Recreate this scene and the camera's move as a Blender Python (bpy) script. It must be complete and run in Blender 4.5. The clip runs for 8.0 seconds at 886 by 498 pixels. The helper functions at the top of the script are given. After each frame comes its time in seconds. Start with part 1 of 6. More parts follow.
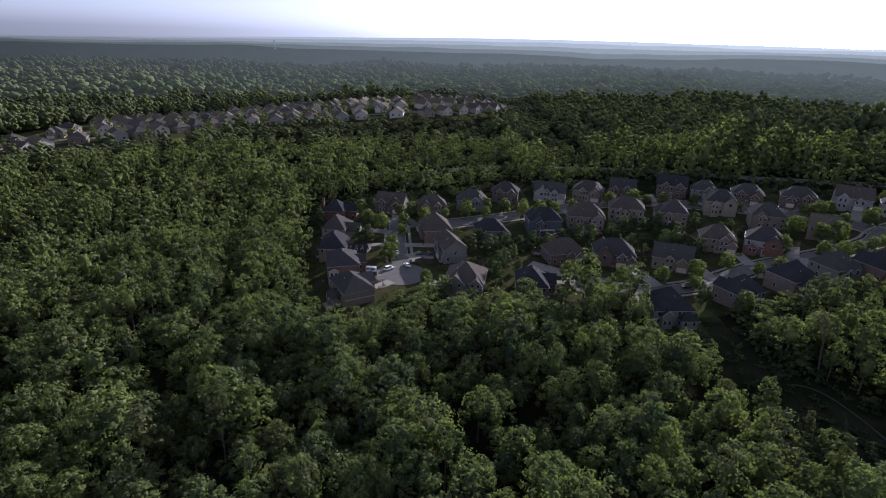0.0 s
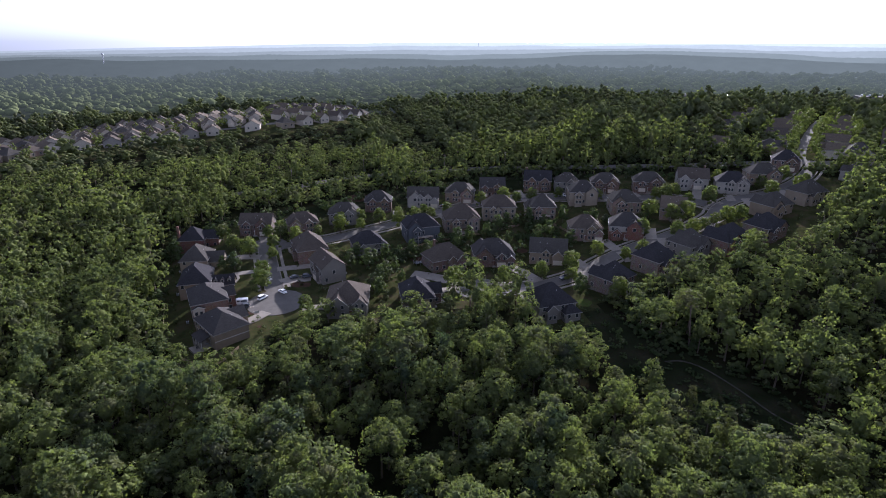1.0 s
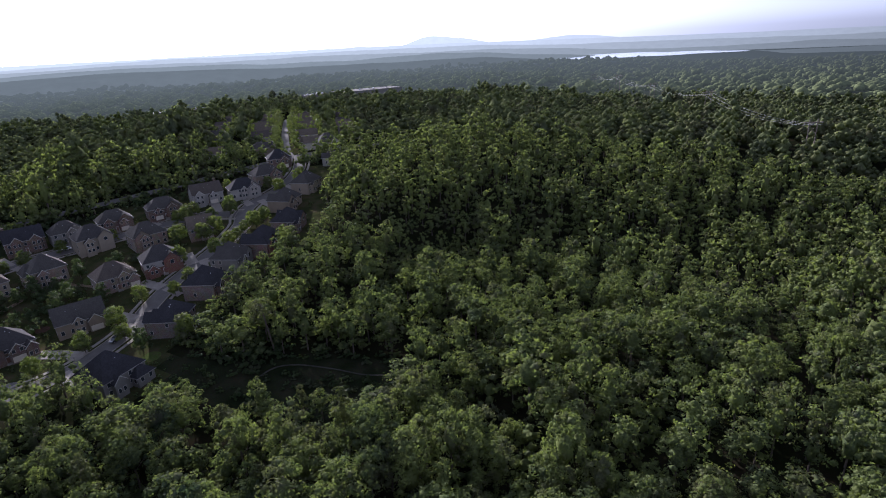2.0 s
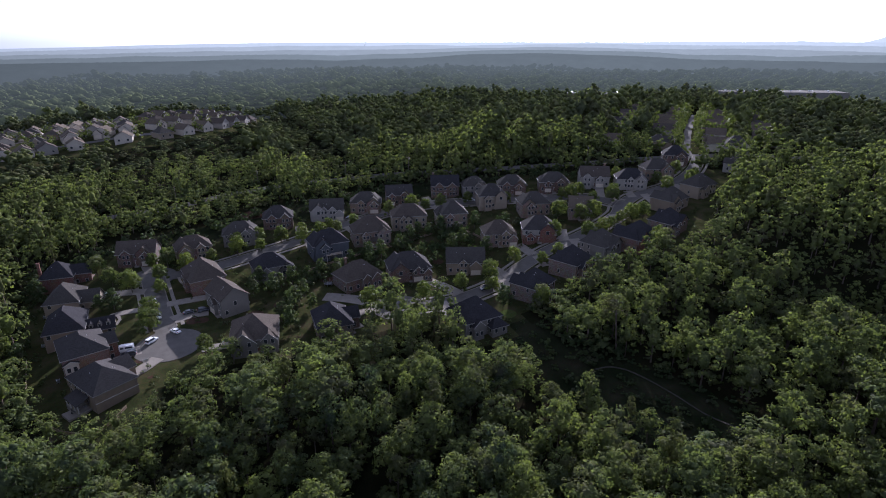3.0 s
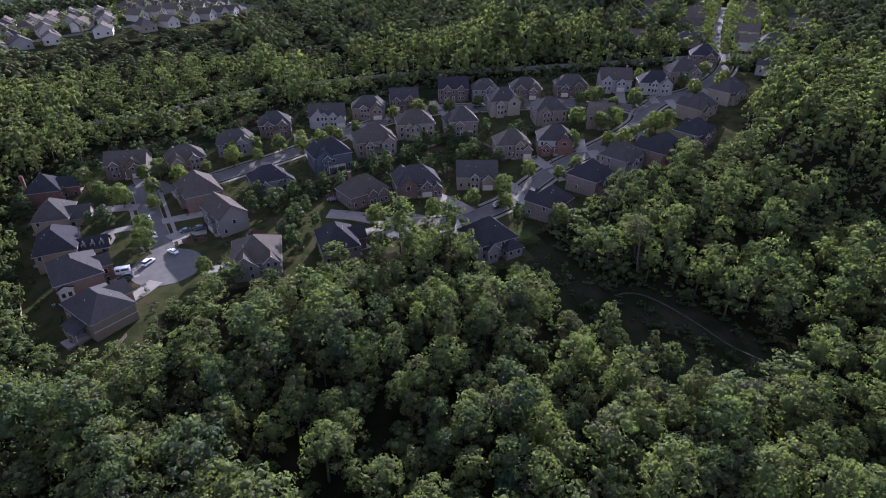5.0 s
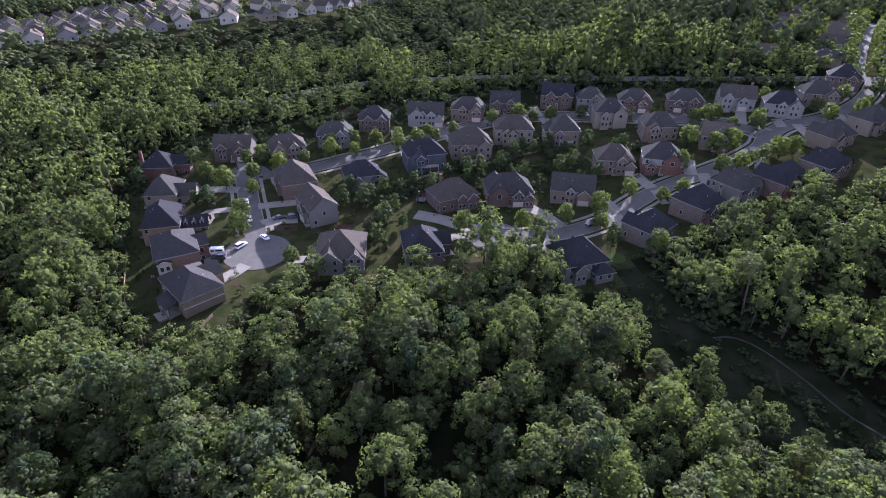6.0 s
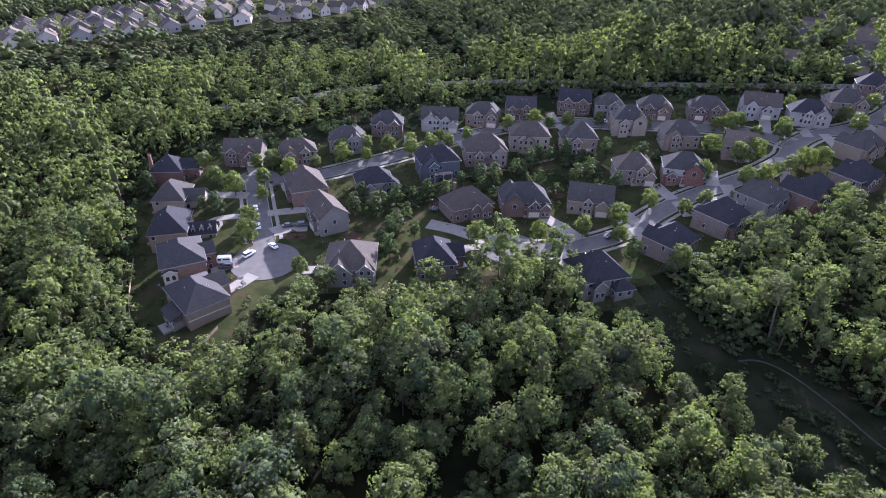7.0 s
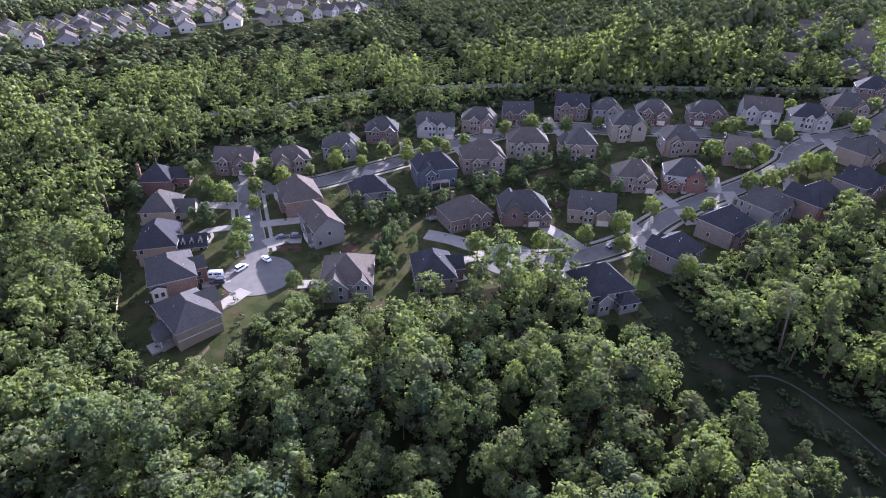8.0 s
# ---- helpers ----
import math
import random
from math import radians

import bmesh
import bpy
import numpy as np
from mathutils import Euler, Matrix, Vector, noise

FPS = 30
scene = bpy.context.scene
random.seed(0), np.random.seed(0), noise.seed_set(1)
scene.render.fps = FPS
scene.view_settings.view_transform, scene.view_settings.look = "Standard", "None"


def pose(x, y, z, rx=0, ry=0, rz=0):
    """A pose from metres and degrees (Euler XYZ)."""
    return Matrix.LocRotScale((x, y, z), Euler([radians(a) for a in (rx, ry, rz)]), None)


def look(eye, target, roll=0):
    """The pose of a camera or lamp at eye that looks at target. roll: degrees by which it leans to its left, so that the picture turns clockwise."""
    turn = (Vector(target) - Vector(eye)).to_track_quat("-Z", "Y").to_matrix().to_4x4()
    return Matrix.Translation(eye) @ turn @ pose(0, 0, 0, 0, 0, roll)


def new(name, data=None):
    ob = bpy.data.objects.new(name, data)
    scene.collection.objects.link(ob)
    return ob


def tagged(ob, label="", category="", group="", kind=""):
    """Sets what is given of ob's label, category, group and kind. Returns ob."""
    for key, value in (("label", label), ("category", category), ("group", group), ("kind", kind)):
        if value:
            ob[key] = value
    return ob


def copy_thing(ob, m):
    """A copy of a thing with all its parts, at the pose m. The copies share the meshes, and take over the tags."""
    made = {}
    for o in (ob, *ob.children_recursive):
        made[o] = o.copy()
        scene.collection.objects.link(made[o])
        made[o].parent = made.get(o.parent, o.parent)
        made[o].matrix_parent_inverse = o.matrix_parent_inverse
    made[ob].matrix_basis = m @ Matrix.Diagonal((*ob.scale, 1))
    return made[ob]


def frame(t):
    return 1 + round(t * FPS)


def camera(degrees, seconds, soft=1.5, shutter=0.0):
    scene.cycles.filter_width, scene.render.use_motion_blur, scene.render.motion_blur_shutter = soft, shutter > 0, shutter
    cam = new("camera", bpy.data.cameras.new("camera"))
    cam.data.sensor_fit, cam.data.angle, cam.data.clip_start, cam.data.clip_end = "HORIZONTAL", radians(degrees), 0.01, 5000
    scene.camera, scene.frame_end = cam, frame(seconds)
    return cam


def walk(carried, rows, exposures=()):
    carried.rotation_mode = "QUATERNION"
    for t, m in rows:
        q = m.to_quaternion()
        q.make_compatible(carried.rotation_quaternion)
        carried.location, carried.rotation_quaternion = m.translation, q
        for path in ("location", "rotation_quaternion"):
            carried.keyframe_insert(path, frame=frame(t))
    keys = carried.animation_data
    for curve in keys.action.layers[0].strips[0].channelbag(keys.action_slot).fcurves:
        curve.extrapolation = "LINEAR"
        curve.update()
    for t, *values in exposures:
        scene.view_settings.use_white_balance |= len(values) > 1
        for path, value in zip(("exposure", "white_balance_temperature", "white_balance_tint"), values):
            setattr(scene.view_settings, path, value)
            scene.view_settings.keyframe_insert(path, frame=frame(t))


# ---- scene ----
cam = camera(77.1, 8.0, soft=1.05)
PATH = [
    (0, (0.122, -0.925, 92.948), (0.137, 0.943, 92.233), 1.8),
    (0.5, (-0.588, 4.804, 93.237), (-0.529, 6.672, 92.527), 1.4),
    (0.7, (-0.568, 6.928, 93.318), (-0.501, 8.797, 92.612), 1.2),
    (0.9, (-0.244, 8.769, 93.449), (0.055, 10.619, 92.75), 0.7),
    (1, (-0.096, 9.656, 93.494), (0.357, 11.475, 92.798), 0.1),
    (1.1, (-0.07, 10.589, 93.532), (0.67, 12.316, 92.849), -0.6),
    (1.2, (-0.179, 11.559, 93.579), (0.882, 13.107, 92.898), -1.7),
    (1.45, (-0.95, 14.1, 93.9), (0.66, 15.0, 93.21), -3.0),
    (1.75, (-2.4, 17.1, 94.25), (-0.66, 17.8, 93.56), -3.5),
    (2.05, (-3.7, 20.1, 94.55), (-2.06, 20.97, 93.86), -3.1),
    (2.3, (-4.483, 22.529, 94.711), (-3.027, 23.71, 94.014), -2.2),
    (2.4, (-4.621, 23.304, 94.722), (-3.278, 24.612, 94.026), -1.8),
    (2.5, (-4.372, 23.914, 94.731), (-3.166, 25.349, 94.035), -1.3),
    (2.7, (-3.061, 25.088, 94.794), (-2.167, 26.735, 94.097), -0.2),
    (3, (-1.319, 26.623, 94.893), (-0.528, 28.322, 94.195), -0.1),
    (3.3, (-0.595, 28.426, 94.826), (0.184, 30.131, 94.128), -0.2),
    (3.4, (-0.466, 29.134, 94.793), (0.301, 30.808, 94.013), 0.0),
    (3.5, (-0.32, 29.967, 94.799), (0.427, 31.585, 93.891), 0.0),
    (3.7, (0.037, 31.863, 94.94), (0.763, 33.421, 93.918), -0.2),
    (4, (0.491, 34.544, 95.231), (1.232, 36.094, 94.207), 0.0),
    (5.3, (2.097, 44.01, 96.04), (2.797, 45.578, 95.015), 0.4),
    (5.5, (2.549, 45.43, 96.109), (3.133, 47.044, 95.082), 0.9),
    (6, (3.924, 49.016, 96.233), (4.362, 50.672, 95.201), 1.3),
    (6.5, (4.529, 52.651, 96.369), (4.959, 54.309, 95.337), 1.4),
    (7, (4.827, 56.252, 96.402), (5.228, 57.917, 95.371), 1.5),
    (7.5, (4.611, 59.728, 96.45), (5.022, 61.393, 95.421), 1.5),
    (8, (4.437, 63.167, 96.653), (4.863, 64.83, 95.625), 1.5),
]
EXPOSURES = [(0.0, 0.96, 5050, 25), (0.7, 1.03, 5050, 25), (1.0, 1.43, 5050, 26), (2.5, 1.12, 5000, 27), (3.3, 1.08, 4950, 28), (3.5, 0.34, 4880, 29), (4.0, 0.92, 4850, 30), (5.5, 1.88, 4830, 32), (6.5, 2.3, 4830, 33), (8.0, 2.65, 4830, 33)]
walk(cam, [(t, look(eye, target, roll)) for t, eye, target, roll in PATH], EXPOSURES)

# ---- light: low late sun ahead of the camera, hazy sky ----
SUN_AZ, SUN_EL = 36.0, 19.0      # degrees clockwise from +y, and above the horizon
world = bpy.data.worlds.new("sky")
scene.world = world
world.use_nodes = True
wn = world.node_tree.nodes
sky = wn.new("ShaderNodeTexSky")
sky.sky_type = "NISHITA"
sky.sun_disc = False
sky.sun_elevation, sky.sun_rotation = radians(SUN_EL), radians(SUN_AZ)
sky.air_density, sky.dust_density, sky.ozone_density = 1.0, 1.3, 1.5
wn["Background"].inputs["Strength"].default_value = 0.085
milky = wn.new("ShaderNodeHueSaturation")      # the haze takes most of the colour out of the sky
milky.inputs["Saturation"].default_value = 0.15
world.node_tree.links.new(sky.outputs["Color"], milky.inputs["Color"])
world.node_tree.links.new(milky.outputs["Color"], wn["Background"].inputs["Color"])
sun_data = bpy.data.lights.new("sun", "SUN")
sun_data.energy, sun_data.angle, sun_data.color = 5.0, radians(0.6), (1.0, 0.87, 0.66)
sun = new("sun", sun_data)
sun.matrix_world = look((0, 0, 200), (-math.sin(radians(SUN_AZ)) * math.cos(radians(SUN_EL)), -math.cos(radians(SUN_AZ)) * math.cos(radians(SUN_EL)), 200 - math.sin(radians(SUN_EL))))


# ---- the lie of the land ----
def smooth(a, b, v):
    """0 at a, 1 at b, smooth between."""
    s = min(1.0, max(0.0, (v - a) / (b - a)))
    return s * s * (3 - 2 * s)


def ramp(v, soft=25.0):
    """Rises one for one above zero, with a soft foot."""
    return 0.5 * (v + math.sqrt(v * v + soft * soft))


def rolling(x, y, size, seed):
    return noise.noise(Vector((x / size + seed * 3.7, y / size - seed * 1.3, seed * 0.77)))


LAKE = (2340, 330, 220, 300, 12.0)     # middle, half sides and level of the far lake


def in_lake(x, y):
    return math.hypot((x - LAKE[0]) / (LAKE[2] * 1.25), (y - LAKE[1]) / (LAKE[3] * 1.25)) < 1.0


def land(x, y):
    """The height of the ground at x, y."""
    z = -6.5
    z += 0.075 * (ramp(y - 245) - ramp(y - 400))
    d = math.hypot(x, y)
    z += 0.125 * (ramp(x - 100) - ramp(x - 330)) * smooth(120 - 2.2 * max(0.0, x - 240), 190, y) * (1 - 0.75 * smooth(450, 1000, d))
    z -= 7.5 * (1 - smooth(130, 198, y)) * (1 - 0.4 * smooth(60, 140, x))
    z -= 4.5 * smooth(-28, -70, x) * smooth(90, 160, y)
    if d > 420:
        far = smooth(420, 900, d)
        z += far * (9 * rolling(x, y, 330, 1) + 5 * rolling(x, y, 130, 2))
        z += 9 * math.exp(-((x + 240) ** 2 + (y - 490) ** 2) / 150 ** 2) + 17 * math.exp(-((x + 30) ** 2 + (y - 640) ** 2) / 120 ** 2)
        z += smooth(600, 1500, d) * (9 * rolling(x, y, 620, 3) + 6 * rolling(x, y, 300, 5))
        z -= smooth(1700, 2300, d) * (z + 6)
        e = math.hypot((x - LAKE[0]) / (LAKE[2] * 1.45), (y - LAKE[1]) / (LAKE[3] * 1.45))
        if e < 1.25:
            z += (LAKE[4] - 5 - z) * (1 - smooth(0.95, 1.25, e))
    return z


# ---- materials ----
def shader(name):
    m = bpy.data.materials.new(name)
    m.use_nodes = True
    return m, m.node_tree.nodes, m.node_tree.links, m.node_tree.nodes["Principled BSDF"]


def plain(name, colour, rough=0.7, vary=0.25, size=1.5, fine=12.0, bump=0.25, metal=0.0, spec=0.4, per_object=0.0, local=False):
    """A surface with wear at two scales: broad stains of the given size in metres, and a fine grain."""
    m, n, l, p = shader(name)
    geo = n.new("ShaderNodeTexCoord" if local else "ShaderNodeNewGeometry")
    where = geo.outputs["Object" if local else "Position"]
    broad, grain = n.new("ShaderNodeTexNoise"), n.new("ShaderNodeTexNoise")
    broad.inputs["Scale"].default_value, grain.inputs["Scale"].default_value = 1 / size, fine
    broad.inputs["Detail"].default_value, grain.inputs["Detail"].default_value = 5, 2
    l.new(where, broad.inputs["Vector"]), l.new(where, grain.inputs["Vector"])
    add = n.new("ShaderNodeMath")
    add.operation = "ADD"
    l.new(broad.outputs["Fac"], add.inputs[0]), l.new(grain.outputs["Fac"], add.inputs[1])
    value = add.outputs[0]
    if per_object:
        info, more = n.new("ShaderNodeObjectInfo"), n.new("ShaderNodeMath")
        more.operation, more.inputs[1].default_value = "MULTIPLY_ADD", per_object
        l.new(info.outputs["Random"], more.inputs[0]), l.new(value, more.inputs[2])
        value = more.outputs[0]
    spread = n.new("ShaderNodeMapRange")
    spread.inputs["From Min"].default_value, spread.inputs["From Max"].default_value = 0.6, 1.4 + per_object
    spread.inputs["To Min"].default_value, spread.inputs["To Max"].default_value = 1 - vary, 1 + vary
    l.new(value, spread.inputs["Value"])
    tint = n.new("ShaderNodeVectorMath")
    tint.operation = "SCALE"
    tint.inputs[0].default_value = colour
    l.new(spread.outputs["Result"], tint.inputs["Scale"])
    l.new(tint.outputs["Vector"], p.inputs["Base Color"])
    p.inputs["Roughness"].default_value, p.inputs["Metallic"].default_value = rough, metal
    p.inputs["Specular IOR Level"].default_value = spec
    if bump:
        b = n.new("ShaderNodeBump")
        b.inputs["Strength"].default_value, b.inputs["Distance"].default_value = bump, 0.02
        l.new(grain.outputs["Fac"], b.inputs["Height"]), l.new(b.outputs["Normal"], p.inputs["Normal"])
    return m


def brickwork(name, a, b, mortar):
    m, n, l, p = shader(name)
    geo = n.new("ShaderNodeTexCoord")
    turn = n.new("ShaderNodeMapping")
    turn.inputs["Rotation"].default_value = (radians(90), 0, 0)
    t, stain, mix = n.new("ShaderNodeTexBrick"), n.new("ShaderNodeTexNoise"), n.new("ShaderNodeMix")
    t.inputs["Scale"].default_value = 4.0
    t.inputs["Color1"].default_value, t.inputs["Color2"].default_value, t.inputs["Mortar"].default_value = (*a, 1), (*b, 1), (*mortar, 1)
    stain.inputs["Scale"].default_value = 0.5
    mix.data_type, mix.blend_type = "RGBA", "MULTIPLY"
    mix.inputs["Factor"].default_value = 0.5
    l.new(geo.outputs["Object"], turn.inputs["Vector"]), l.new(turn.outputs["Vector"], t.inputs["Vector"])
    l.new(geo.outputs["Object"], stain.inputs["Vector"])
    l.new(t.outputs["Color"], mix.inputs[6]), l.new(stain.outputs["Color"], mix.inputs[7])
    l.new(mix.outputs[2], p.inputs["Base Color"])
    p.inputs["Roughness"].default_value, p.inputs["Specular IOR Level"].default_value = 0.9, 0.15
    return m


def siding(name, colour):
    """Lap siding: level boards with a shadow line each."""
    m, n, l, p = shader(name)
    geo, wave, stain, tint = n.new("ShaderNodeTexCoord"), n.new("ShaderNodeTexWave"), n.new("ShaderNodeTexNoise"), n.new("ShaderNodeMapRange")
    wave.bands_direction, wave.wave_profile = "Z", "SAW"
    wave.inputs["Scale"].default_value = 1.6
    stain.inputs["Scale"].default_value = 0.6
    stain.inputs["Detail"].default_value = 6
    scale = n.new("ShaderNodeVectorMath")
    scale.operation, scale.inputs[0].default_value = "SCALE", colour
    tint.inputs["To Min"].default_value, tint.inputs["To Max"].default_value = 0.8, 1.15
    l.new(geo.outputs["Object"], wave.inputs["Vector"]), l.new(geo.outputs["Object"], stain.inputs["Vector"])
    l.new(stain.outputs["Fac"], tint.inputs["Value"]), l.new(tint.outputs["Result"], scale.inputs["Scale"])
    l.new(scale.outputs["Vector"], p.inputs["Base Color"])
    b = n.new("ShaderNodeBump")
    b.inputs["Strength"].default_value, b.inputs["Distance"].default_value = 0.6, 0.02
    l.new(wave.outputs["Fac"], b.inputs["Height"]), l.new(b.outputs["Normal"], p.inputs["Normal"])
    p.inputs["Roughness"].default_value, p.inputs["Specular IOR Level"].default_value = 0.7, 0.2
    return m


def shingles(name, colour):
    """Asphalt shingles: courses along the slope, blotched tabs."""
    m, n, l, p = shader(name)
    geo, tabs, stain, grain = n.new("ShaderNodeTexCoord"), n.new("ShaderNodeTexVoronoi"), n.new("ShaderNodeTexNoise"), n.new("ShaderNodeTexNoise")
    tabs.inputs["Scale"].default_value, stain.inputs["Scale"].default_value, grain.inputs["Scale"].default_value = 3.2, 0.35, 9.0
    stain.inputs["Detail"].default_value = 6
    for t in (tabs, stain, grain):
        l.new(geo.outputs["Object"], t.inputs["Vector"])
    bw, a, b, spread, scale = n.new("ShaderNodeRGBToBW"), n.new("ShaderNodeMath"), n.new("ShaderNodeMath"), n.new("ShaderNodeMapRange"), n.new("ShaderNodeVectorMath")
    l.new(tabs.outputs["Color"], bw.inputs["Color"])
    l.new(bw.outputs["Val"], a.inputs[0]), l.new(stain.outputs["Fac"], a.inputs[1])
    l.new(a.outputs[0], b.inputs[0]), l.new(grain.outputs["Fac"], b.inputs[1])
    spread.inputs["From Min"].default_value, spread.inputs["From Max"].default_value = 0.7, 2.2
    spread.inputs["To Min"].default_value, spread.inputs["To Max"].default_value = 0.7, 1.35
    l.new(b.outputs[0], spread.inputs["Value"])
    scale.operation, scale.inputs[0].default_value = "SCALE", colour
    l.new(spread.outputs["Result"], scale.inputs["Scale"]), l.new(scale.outputs["Vector"], p.inputs["Base Color"])
    bump = n.new("ShaderNodeBump")
    bump.inputs["Strength"].default_value, bump.inputs["Distance"].default_value = 0.5, 0.02
    l.new(bw.outputs["Val"], bump.inputs["Height"]), l.new(bump.outputs["Normal"], p.inputs["Normal"])
    p.inputs["Roughness"].default_value = 0.95
    p.inputs["Specular IOR Level"].default_value = 0.03
    return m


def leafage(name, light, dark, through_light=0.5, size=9.0, gaps=0.0, leaf=1.6, ruffled=0.45, gloss=0.1):
    """Leaves: tint varies from tree to tree and from spray to spray; sunlight comes through them."""
    m, n, l, p = shader(name)
    geo, tree, spray, info = n.new("ShaderNodeNewGeometry"), n.new("ShaderNodeTexNoise"), n.new("ShaderNodeTexNoise"), n.new("ShaderNodeObjectInfo")
    tree.inputs["Scale"].default_value, spray.inputs["Scale"].default_value = 1 / size, 1.5
    spray.inputs["Detail"].default_value, spray.inputs["Roughness"].default_value = 3, 0.6
    tree.inputs["Detail"].default_value = 1
    l.new(geo.outputs["Position"], tree.inputs["Vector"]), l.new(geo.outputs["Position"], spray.inputs["Vector"])
    a, b, spread, mix = n.new("ShaderNodeMath"), n.new("ShaderNodeMath"), n.new("ShaderNodeMapRange"), n.new("ShaderNodeMix")
    a.operation = "MULTIPLY_ADD"
    a.inputs[1].default_value = 1.2
    l.new(tree.outputs["Fac"], a.inputs[0]), l.new(spray.outputs["Fac"], a.inputs[2])
    b.operation = "MULTIPLY_ADD"
    b.inputs[1].default_value = 0.45
    l.new(info.outputs["Random"], b.inputs[0]), l.new(a.outputs[0], b.inputs[2])
    spread.inputs["From Min"].default_value, spread.inputs["From Max"].default_value = 0.85, 1.65
    l.new(b.outputs[0], spread.inputs["Value"])
    mix.data_type = "RGBA"
    mix.inputs[6].default_value, mix.inputs[7].default_value = (*dark, 1), (*light, 1)
    l.new(spread.outputs["Result"], mix.inputs["Factor"])
    # here and there a tree of greyer, drier green
    split, few, dry = n.new("ShaderNodeSeparateColor"), n.new("ShaderNodeMapRange"), n.new("ShaderNodeMix")
    l.new(tree.outputs["Color"], split.inputs["Color"]), l.new(split.outputs["Blue"], few.inputs["Value"])
    few.inputs["From Min"].default_value, few.inputs["From Max"].default_value, few.inputs["To Max"].default_value = 0.55, 0.64, 0.55
    dry.data_type = "RGBA"
    dry.inputs[7].default_value = (0.08, 0.076, 0.052, 1)
    l.new(few.outputs["Result"], dry.inputs["Factor"]), l.new(mix.outputs[2], dry.inputs[6])
    mix = dry
    l.new(mix.outputs[2], p.inputs["Base Color"])
    p.inputs["Roughness"].default_value, p.inputs["Specular IOR Level"].default_value = 0.7, gloss
    # the small sprays of leaves turn every way
    ruffle, bump = n.new("ShaderNodeTexNoise"), n.new("ShaderNodeBump")
    ruffle.inputs["Scale"].default_value, ruffle.inputs["Detail"].default_value, ruffle.inputs["Roughness"].default_value = leaf, 3, 0.65
    bump.inputs["Strength"].default_value, bump.inputs["Distance"].default_value = ruffled, 0.6 / leaf
    l.new(geo.outputs["Position"], ruffle.inputs["Vector"]), l.new(ruffle.outputs["Fac"], bump.inputs["Height"]), l.new(bump.outputs["Normal"], p.inputs["Normal"])
    glow, join, warm = n.new("ShaderNodeBsdfTranslucent"), n.new("ShaderNodeMixShader"), n.new("ShaderNodeMix")
    warm.data_type, warm.blend_type = "RGBA", "MULTIPLY"
    warm.inputs["Factor"].default_value = 1.0
    warm.inputs[7].default_value = (1.38, 1.52, 0.68, 1)
    l.new(mix.outputs[2], warm.inputs[6]), l.new(warm.outputs[2], glow.inputs["Color"]), l.new(bump.outputs["Normal"], glow.inputs["Normal"])
    join.inputs["Fac"].default_value = through_light
    l.new(p.outputs["BSDF"], join.inputs[1]), l.new(glow.outputs["BSDF"], join.inputs[2])
    surface = join.outputs["Shader"]
    if gaps:
        # small gaps between single leaves
        holes, cut, clear, both = n.new("ShaderNodeTexNoise"), n.new("ShaderNodeMath"), n.new("ShaderNodeBsdfTransparent"), n.new("ShaderNodeMixShader")
        holes.inputs["Scale"].default_value, holes.inputs["Detail"].default_value = gaps, 2
        l.new(geo.outputs["Position"], holes.inputs["Vector"]), l.new(holes.outputs["Fac"], cut.inputs[0])
        cut.operation, cut.inputs[1].default_value = "GREATER_THAN", 0.435
        l.new(cut.outputs[0], both.inputs["Fac"]), l.new(clear.outputs["BSDF"], both.inputs[1]), l.new(surface, both.inputs[2])
        surface = both.outputs["Shader"]
    l.new(surface, n["Material Output"].inputs["Surface"])
    return m


def ground_mix(name, a, b, c, size):
    """Earth with patches: three tints over noise."""
    m, n, l, p = shader(name)
    geo, broad, grain, ramp_node, mix = n.new("ShaderNodeNewGeometry"), n.new("ShaderNodeTexNoise"), n.new("ShaderNodeTexNoise"), n.new("ShaderNodeValToRGB"), n.new("ShaderNodeMix")
    broad.inputs["Scale"].default_value, grain.inputs["Scale"].default_value = 1 / size, 1.8
    broad.inputs["Detail"].default_value = grain.inputs["Detail"].default_value = 6
    l.new(geo.outputs["Position"], broad.inputs["Vector"]), l.new(geo.outputs["Position"], grain.inputs["Vector"])
    e = ramp_node.color_ramp.elements
    e[0].position, e[0].color, e[1].position, e[1].color = 0.38, (*a, 1), 0.66, (*c, 1)
    mid = e.new(0.52)
    mid.color = (*b, 1)
    l.new(broad.outputs["Fac"], ramp_node.inputs["Fac"])
    mix.data_type, mix.blend_type = "RGBA", "MULTIPLY"
    mix.inputs["Factor"].default_value = 0.7
    l.new(ramp_node.outputs["Color"], mix.inputs[6]), l.new(grain.outputs["Color"], mix.inputs[7])
    l.new(mix.outputs[2], p.inputs["Base Color"])
    p.inputs["Roughness"].default_value, p.inputs["Specular IOR Level"].default_value = 1.0, 0.0
    bump = n.new("ShaderNodeBump")
    bump.inputs["Strength"].default_value, bump.inputs["Distance"].default_value = 0.8, 0.15
    l.new(grain.outputs["Fac"], bump.inputs["Height"]), l.new(bump.outputs["Normal"], p.inputs["Normal"])
    return m


